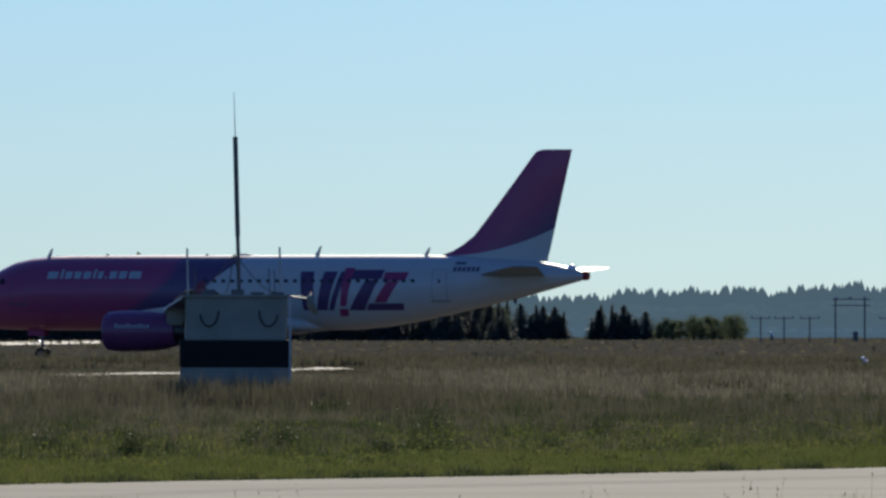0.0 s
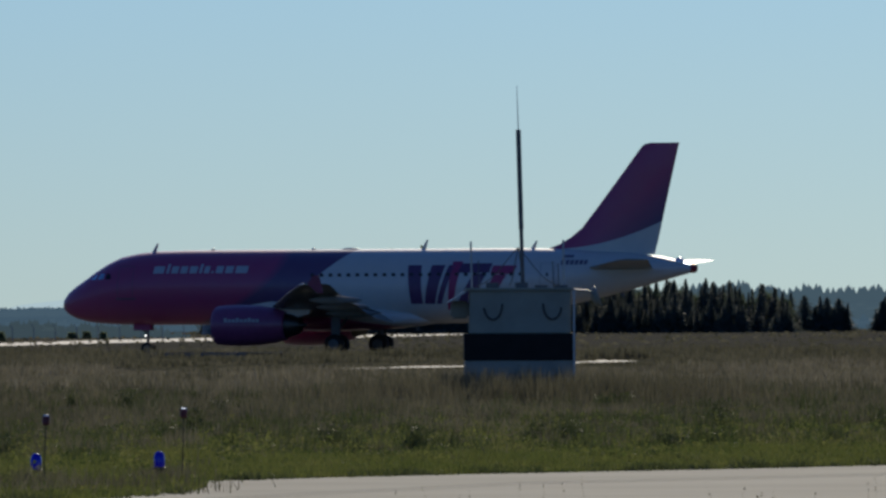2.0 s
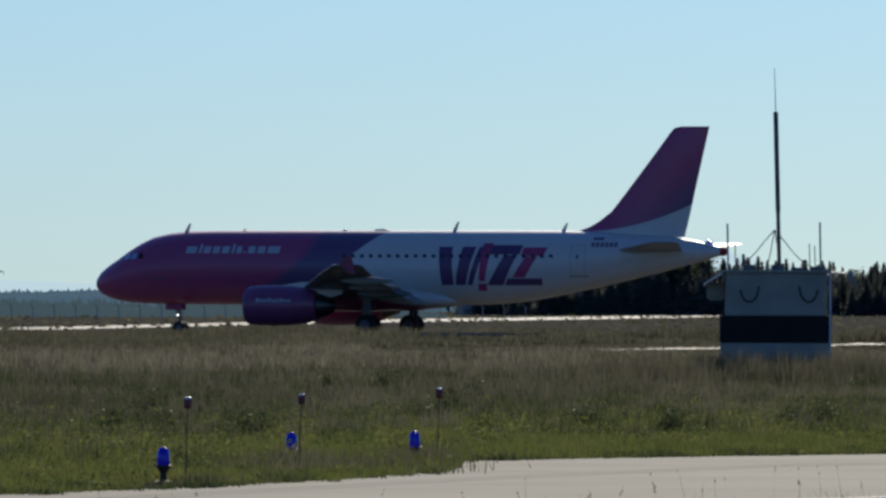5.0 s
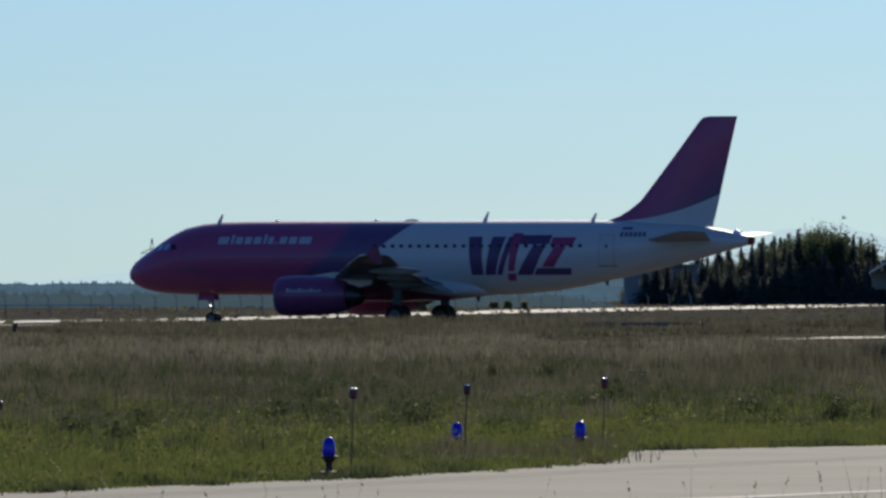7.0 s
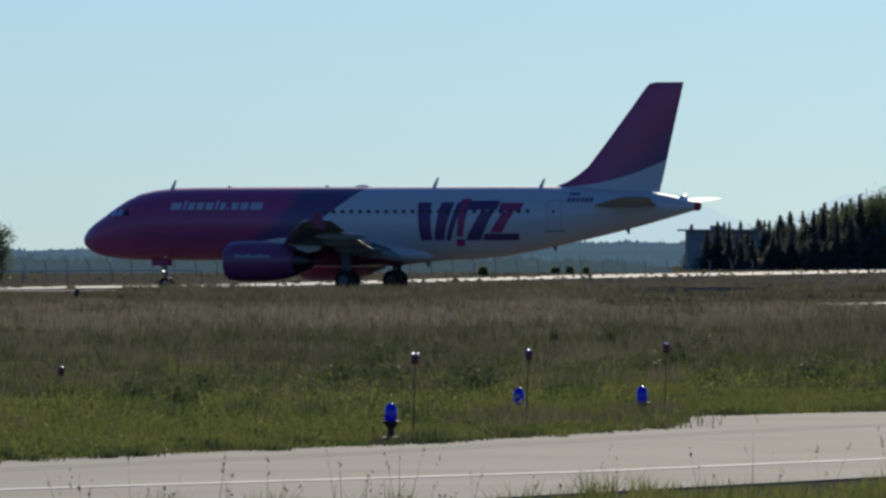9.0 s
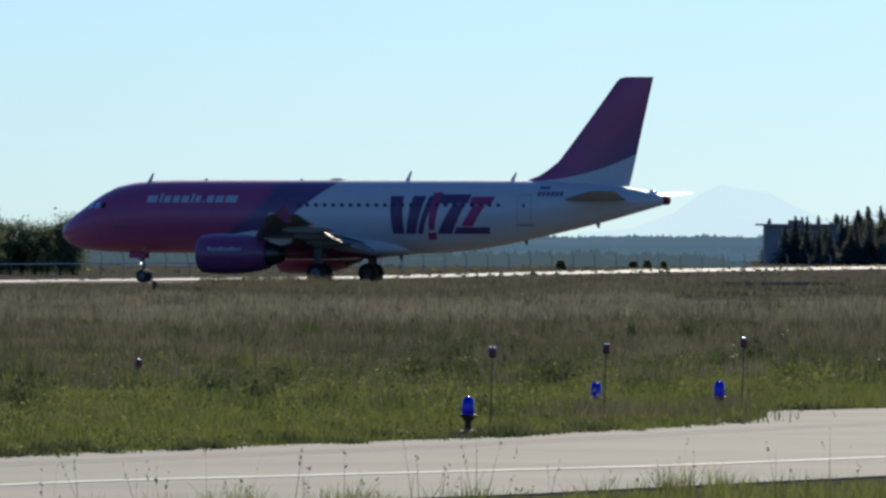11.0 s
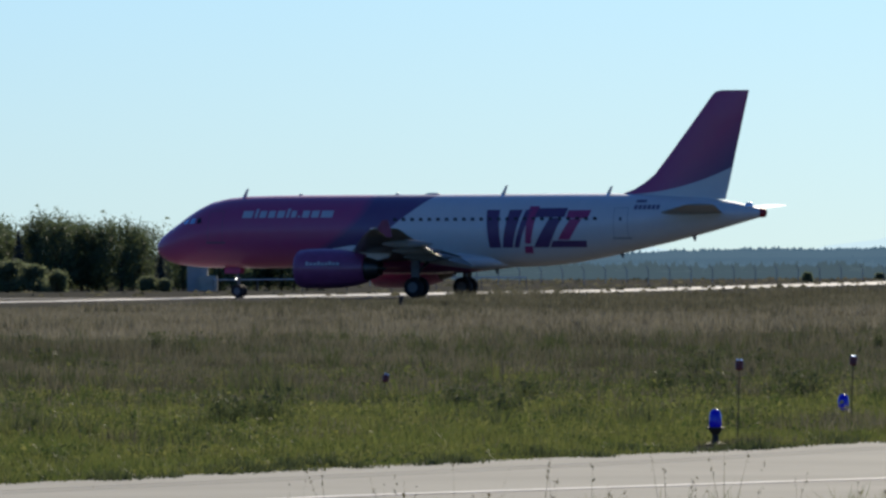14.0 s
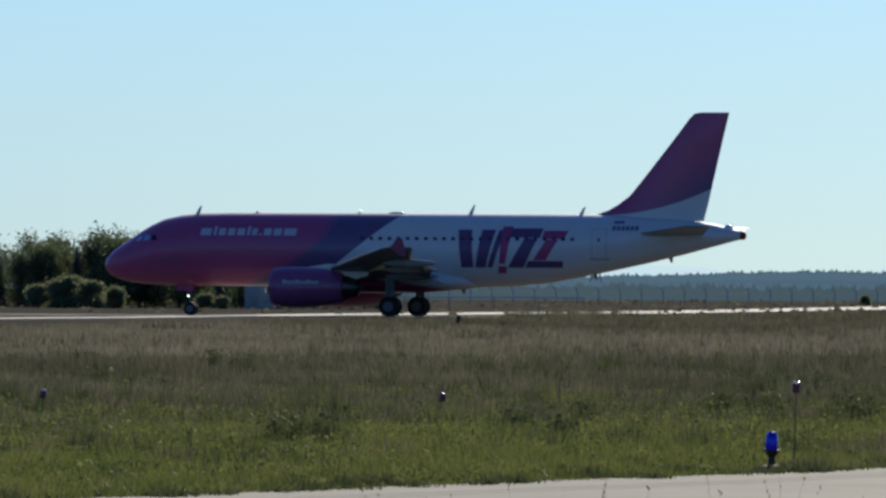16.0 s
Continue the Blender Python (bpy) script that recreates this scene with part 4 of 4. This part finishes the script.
# dark wood beside the building
TOPS = ([.0205, .024, .028, .031, .034, .037, .040, .044, .050, .056, .062, .070, .074], [.0027, .0030, .0035, .0041, .0049, .0054, .0048, .0042, .0036, .0034, .0036, .0030, .0024])
spots = []
for az in np.arange(.0212, .0722, .00062):
    for row in range(3):
        a = az + rt.uniform(-.0007, .0007)
        d = (1640 if a > .0214 else 1690) + row * 20 + rt.uniform(-3, 6)
        spots.append((a, d, (np.interp(a, *TOPS) * d + 1.9) * rt.uniform(.72, 1.08)))
place(conifers, spots, "dark spruce in the wood edge beyond the runway", "wood beyond the runway", rt, (1.0, 1.7))
spots = [(a + rt.uniform(-.0005, .0005), 1632 + rt.uniform(-3, 3), (np.interp(a, *TOPS) * 1632 + 1.9) * rt.uniform(.42, .78)) for a in np.arange(.0240, .0722, .0005)]
place(conifers, spots, "bushy dark spruce at the front of the wood", "wood beyond the runway", rt, (1.9, 2.6))
spots = [(a + rt.uniform(-.0005, .0005), 1664 + rt.uniform(-3, 3), (np.interp(a, *TOPS) * 1664 + 1.9) * rt.uniform(.58, .76)) for a in np.arange(.0235, .0722, .0011)]
place(broads, spots, "dark broadleaf tree filling the wood", "wood beyond the runway", rt, (1.0, 1.4))
# separate groups further along
spots = [(a + rt.uniform(-.0003, .0003), 1720, rt.uniform(3.4, 5.6)) for a in (*np.arange(.0735, .0775, .0005), *np.arange(.0795, .0845, .0006))]
place(conifers, spots, "lone dark spruce group beyond the meadow", "spruce groups", rt, (2.4, 3.2))
spots = [(a, 1700 + rt.uniform(-8, 8), rt.uniform(2.2, 3.6)) for a in np.arange(.0858, .0935, .0006)]
place(broads, spots, "low dark tree in a hedge row", "low hedge row", rt)
# tall broadleaf trees with the thin crown over the wood
place(broads, [(.0378, 1640, 9.7), (.0366, 1645, 9.0), (.0352, 1648, 8.3), (.0335, 1650, 7.4), (.0392, 1642, 8.8), (.0408, 1644, 8.0)], "tall loose broadleaf tree over the wood", "tall trees", rt)
# wood on the near side
spots = []
for az in np.arange(-.099, -.0492, .0013):
    for row in range(2):
        a, d = az + rt.uniform(-.0005, .0005), 845 + row * 12 + rt.uniform(-4, 4)
        spots.append((a, d, (np.interp(a, [-.08, -.073, -.068, -.064, -.060, -.055, -.0495], [.0032, .0033, .0033, .0037, .0033, .0024, .0013]) * d + 1.9) * rt.uniform(.72, 1.05)))
place(broads + conifers[:1], spots, "dense broadleaf tree in the wood behind the runway", "wood behind the runway", rt)
spots = [(a, 838 + rt.uniform(-4, 4), rt.uniform(2.9, 3.9)) for a in np.arange(-.0500, -.0402, .0011)]
place(broads, spots, "low dark tree beside the runway fence", "low trees at the fence", rt)
spots = [(-.0712, 812, 1.5), (-.0688, 812, 1.9), (-.0665, 810, 1.75), (-.0645, 812, 1.3), (-.0563, 815, 1.0), (-.0548, 815, .8), (.0021, 1100, .9), (.0085, 1250, .7), (.0098, 1260, .8), (.0112, 1255, .7)]
place(bushes, spots, "pale dusty bush beside the runway", "bushes beside the runway", rt, (1.0, 1.9))
for src, _ in conifers + broads + bushes:
    for o in (*src.children_recursive, src):
        bpy.data.objects.remove(o)


# ---- far forest ridges and mountains ----
def ridge(name, az, el, d, material, label, spikes, seed, spike_h):
    r = np.random.default_rng(seed)
    a = np.linspace(az[0], az[-1], 420)
    top = np.interp(a, az, el) * d + 1.9
    wave = lambda v: spike_h * .11 * sum(np.sin(v * q + seed * q) for q in (310, 730, 1270, 2100))
    top += wave(a)
    bm = bmesh.new()
    f = [[bm.verts.new((dd * math.sin(x), dd * math.cos(x), z)) for x, z in zip(a, zz)] for dd, zz in ((d, np.full(420, -1.0)), (d, top * .55), (d + 60, top), (d + 200, top), (d + 200, np.full(420, -1.0)))]
    for A, B in zip(f, f[1:]):
        for k in range(419):
            bm.faces.new((A[k], A[k + 1], B[k + 1], B[k]))
    me = bpy.data.meshes.new(name)
    bm.to_mesh(me)
    bm.free()
    me.materials.append(material)
    ob = tagged(new(name, me), label, "forest", kind="stuff")
    if spikes:
        x = r.uniform(az[0], az[-1], spikes)
        dd = d + r.uniform(-30, 60, spikes)
        base = np.interp(x, az, el) * d + 1.9 + wave(x)
        h = spike_h * (.25 + .75 * r.random(spikes) ** 2.5)
        w = h * r.uniform(.2, .7, spikes) + .5
        px, py = dd * np.sin(x), dd * np.cos(x)
        V = np.zeros((spikes * 3, 3, 3))
        for k in range(3):
            zt = base + h * (1 - .28 * k)
            zb = base + h * (.45 - .35 * k) - .5
            ww = w * (.45 + .3 * k)
            V[k::3, 0] = np.stack([px - ww, py, zb], 1)
            V[k::3, 1] = np.stack([px + ww, py, zb + r.normal(0, .2, spikes)], 1)
            V[k::3, 2] = np.stack([px + r.normal(0, .15, spikes), py, zt], 1)
        tagged(soup(name, V, material), label, "forest", kind="stuff")
    return ob


# Ridges and mountains carry painted haze: their blue-grey is emission.
ridge("far_forest", [-.13, -.08, -.045, -.037, -.02, -.0095, -.004, .01, .02, .05, .15], [.0010, .0009, .0008, .0007, .0008, .0011, .0013, .0013, .0013, .0013, .0014], 4300, M_HILL, "forest ridge on the horizon, haze painted in as blue glow", 1500, 2, 1.3)
ridge("far_forest", [.046, .052, .06, .07, .078, .088, .095, .105, .14], [.0008, .0014, .0020, .0021, .0020, .0024, .0027, .0029, .0032], 3000, M_HILL2, "conifer forest beyond the airfield, haze painted in as blue-grey glow", 2200, 3, 3.6)
# Two added belts whose glow stands in for haze over low growth.
ridge("far_forest", [-.13, -.09, -.04, .02, .06, .16], [.0001, .0001, .0002, .0002, .0001, .0001], 2100, M_HILL, "low shrub belt before the ridge, haze painted in as glow", 700, 8, 1.2)
ridge("far_forest", [-.052, -.044, -.03, .0, .014, .019], [-.0013, -.0004, -.0002, -.0003, -.0005, -.0013], 1380, M_HILL3, "low glowing belt for haze over low growth beyond the fence", 420, 9, .9)
ridge("mountain", [-.002, .004, .0085, .012, .0145, .0163, .018, .0205, .023, .026, .030, .034, .0375, .0389, .0405, .044, .05, .056], [.0, .0016, .0021, .0034, .0052, .0060, .0056, .0053, .0040, .0028, .0036, .0056, .0058, .0061, .0056, .0046, .0026, .0], 4700, M_MOUNT, "very pale mountain, haze painted in as glow", 0, 5, 0)
ridge("mountain", [-.12, -.05, -.030, -.022, -.012, -.004], [.0, .0, .0012, .0020, .0016, .0], 4720, M_MOUNT, "very pale low mountain, haze painted in as glow", 0, 6, 0)


# ---- building at the wood ----
def build_house():
    d = 1648
    s = thing("flat_building", "weathered pale building with a sheet roof at the wood edge", "building", pose(d * .0200 + 5.2, d, 0))
    part("wall", box(bmesh.new(), -5, 6, -.1, 8, -.05, 5.7), M_WALL, s, "weathered pale render wall")
    part("roof", box(bmesh.new(), -6.2, 6.6, -1.0, 8.6, 5.7, 5.95, .05), M_ROOF, s, "flat sheet roof with an overhang")
    part("roof_hatch", box(bmesh.new(), -1.5, .8, 1, 3, 5.95, 6.5, .05), M_WALL, s)
    part("chimney", box(bmesh.new(), -4.3, -4.0, 1, 1.3, 5.95, 6.6), M_STEEL, s)
    return s


build_house()


# ---- white cabin and rail at the fence ----
def build_cabin():
    s = thing("service_cabin", "small pale cabin and tank beside the fence", "cabin", pose(-.0520 * 825, 825, 0))
    part("cabin_wall", box(bmesh.new(), -.75, .75, -.5, .8, -.02, 1.9, .03), M_WALL, s)
    part("cabin_roof", box(bmesh.new(), -.9, .9, -.65, .95, 1.9, 2.0, .02), M_ROOF, s)
    part("tank", box(bmesh.new(), .1, 1.5, -1.4, -.55, -.02, 1.15, .06), M_HUTBASE, s, "pale box tank")
    return s


build_cabin()


def build_rail():
    s = thing("guard_rail", "low galvanised rail shining beside the runway", "rail", pose(0, 0, 0))
    xs = np.linspace(-.0500, -.0226, 15)
    pts = [Vector((815 * math.sin(a), 815 * math.cos(a) + 10 * math.sin(40 * a), .92 + .05 * math.sin(160 * a))) for a in xs]
    for p, q in zip(pts, pts[1:]):
        part("rail", tube(bmesh.new(), p, q, .045, seg=6), M_GALV, s)
    for p in pts[::2]:
        part("post", tube(bmesh.new(), (p.x, p.y, -.02), p, .04, seg=6), M_STEEL, s)
    return s


build_rail()


def build_post():
    s = thing("fence_post", "concrete fence post with an angled top", "fence post", group="perimeter fence posts")
    bm = bmesh.new()
    box(bm, -.045, .045, -.045, .045, -.05, 1.35, .008)
    tube(bm, (0, 0, 1.32), (-.25, .0, 1.70), .035, seg=6)
    part("post", bm, M_WALL, s)
    return s


post = build_post()
post.matrix_basis = pose(-.0405 * 1000, 1000, 0)
for k in range(1, 36):
    d = 1000 + 6 * k
    copy_thing(post, pose((-.0405 + .0019 * k) * d, d, 0, 0, 0, 0))


# ---- airfield poles, approach lights, pylon ----
def build_tpole():
    s = thing("approach_light_pole", "thin grey pole with a crossbar of lamps", "light pole", group="approach light poles")
    part("pole", tube(bmesh.new(), (0, 0, -.05), (0, 0, 3.1), .09, seg=8), M_STEEL, s)
    part("crossbar", box(bmesh.new(), -1.3, 1.3, -.05, .05, 3.1, 3.2), M_STEEL, s)
    for x in (-1.2, 0, 1.2):
        part("lamp_head", box(bmesh.new(), x - .12, x + .12, -.12, .12, 3.2, 3.42, .03), M_GALV, s)
    return s


tp = build_tpole()
tp.matrix_basis = pose(.0950 * 1500, 1500, 0)
for a in (.0971, .0994, .1065, .1086, .1108):
    copy_thing(tp, pose(a * 1500, 1500 + 40 * (a - .095), 0))


def build_portal():
    s = thing("light_gantry", "dark steel frame carrying three approach lamps", "gantry", pose(.1030 * 1450, 1450, 0))
    for x in (-1.9, 1.9):
        part("leg", tube(bmesh.new(), (x, 0, -.05), (x, 0, 5.6), .11, seg=8), M_STEEL, s)
    for z in (4.7, 5.5):
        part("beam", box(bmesh.new(), -2.3, 2.6, -.08, .08, z, z + .14), M_STEEL, s)
    for x in (-1.8, 0, 1.9):
        part("lamp_head", box(bmesh.new(), x - .22, x + .22, -.15, .15, 5.64, 5.9, .05), M_GALV, s)
    part("cabinet", box(bmesh.new(), .4, 1.0, -.3, .3, -.02, 1.4, .03), M_STEEL, s)
    return s


build_portal()


def build_light_unit():
    s = thing("field_light_unit", "small dark field unit with bright metal caps", "light", group="field light units")
    part("unit_body", box(bmesh.new(), -.16, .16, -.15, .15, -.02, .75, .04), M_STEEL, s)
    for x, z in ((-.15, 1.05), (.1, .8)):
        part("unit_stem", tube(bmesh.new(), (x, 0, .5), (x, 0, z), .03, seg=6), M_STEEL, s)
        bm = bmesh.new()
        bmesh.ops.create_uvsphere(bm, u_segments=12, v_segments=8, radius=.2, matrix=Matrix.Translation((x, 0, z)))
        part("unit_cap", bm, M_METAL, s)
    return s


lu = build_light_unit()
lu.matrix_basis = pose(.0960 * 1600, 1600, 0)
copy_thing(lu, pose(.1034 * 1600, 1600, 0))
copy_thing(lu, pose(.1043 * 500, 500, 0) @ Matrix.Diagonal((.5, .5, .5, 1)))


def build_stub():
    s = thing("marker_stub", "short dark weathered post standing in the meadow", "post", pose(-.034 * 447, 447, 0, 0, 3, 0))
    part("post", box(bmesh.new(), -.09, .09, -.09, .09, -.03, .62, .015), M_LAMPBASE, s)
    part("cap", box(bmesh.new(), -.11, .11, -.11, .11, .62, .67, .01), M_STEEL, s)
    return s


build_stub()


def build_culvert():
    s = thing("culvert_edge", "low dark concrete edging with a blackened inlet block", "culvert", pose(12.0, 556, 0, 0, 0, -1.5))
    part("kerb", box(bmesh.new(), -3.6, 3.9, -.12, .12, -.03, .40, .03), M_STEEL, s, "long low kerb")
    part("inlet_block", box(bmesh.new(), 1.3, 3.8, -.3, -.13, -.03, .34, .03), M_BLACK, s, "blackened inlet block")
    return s


build_culvert()


def build_pylon():
    d = 3900
    s = thing("power_pylon", "distant steel lattice power pylon with two crossarms", "pylon", pose(-.0218 * d, d, 0))
    bm = bmesh.new()
    lv = [(0, 2.4), (5, 1.6), (9, 1.05), (13, .75), (17, .5), (20.5, .12)]
    for (z0, w0), (z1, w1) in zip(lv, lv[1:]):
        c = [((sx * w0, sy * w0, z0), (sx * w1, sy * w1, z1)) for sx, sy in ((-1, -1), (1, -1), (1, 1), (-1, 1))]
        for k in range(4):
            tube(bm, *c[k], .16, seg=4)
            tube(bm, c[k][0], c[(k + 1) % 4][1], .09, seg=4)
            tube(bm, c[(k + 1) % 4][0], c[k][1], .09, seg=4)
    part("tower", bm, M_STEEL, s)
    for z, w in ((12, 5.8), (15.5, 3.6)):
        bm = bmesh.new()
        for sx in (-1, 1):
            tube(bm, (0, 0, z), (sx * w, 0, z), .13, seg=4)
            tube(bm, (0, 0, z + 1.6), (sx * w, 0, z), .11, seg=4)
            tube(bm, (sx * w, 0, z), (sx * w, 0, z - .9), .09, seg=4)
        part("crossarm", bm, M_STEEL, s)
    return s


build_pylon()


# ---- what moves ----
ROLL = [(0.0, 15.07, 637.08, 23.37), (0.5, 12.78, 637.52, 22.59), (1.0, 10.19, 638.15, 21.97), (1.5, 7.72, 638.78, 21.46), (2.0, 4.98, 639.56, 21.04), (2.5, 2.71, 640.20, 20.70),
        (3.0, .36, 640.89, 20.42), (3.5, -1.74, 641.51, 20.19), (6.0, -11.64, 644.76, 19.70), (6.5, -13.52, 645.46, 19.74), (7.0, -15.33, 646.17, 19.82), (7.5, -17.02, 646.88, 19.96),
        (8.0, -18.67, 647.61, 20.15), (8.5, -20.09, 648.29, 20.38), (9.0, -21.58, 649.03, 20.65), (11.5, -28.93, 652.81, 21.98), (12.0, -30.47, 653.47, 22.04), (12.5, -31.91, 653.98, 21.93),
        (13.0, -33.42, 654.36, 21.60), (13.5, -34.77, 654.45, 20.97), (14.0, -36.32, 654.34, 19.96), (14.5, -37.75, 653.84, 18.48), (15.0, -39.36, 652.97, 16.43), (15.5, -40.79, 651.55, 13.70), (16.0, -42.46, 649.59, 10.15)]


def motions():
    walk(airliner, [(t, pose(x, y, .014, 0, 0, -p)) for t, x, y, p in ROLL])
    ts = [r[0] for r in ROLL]
    run = [0.0]
    for a, b in zip(ROLL, ROLL[1:]):
        run.append(run[-1] + math.hypot(b[1] - a[1], b[2] - a[2]))
    for ob, c, r in WHEELS:
        walk(ob, [(k / 10, pose(c.x, c.y, c.z, 0, -math.degrees(float(np.interp(k / 10, ts, run)) / r) % 360, 0)) for k in range(161)])


motions()
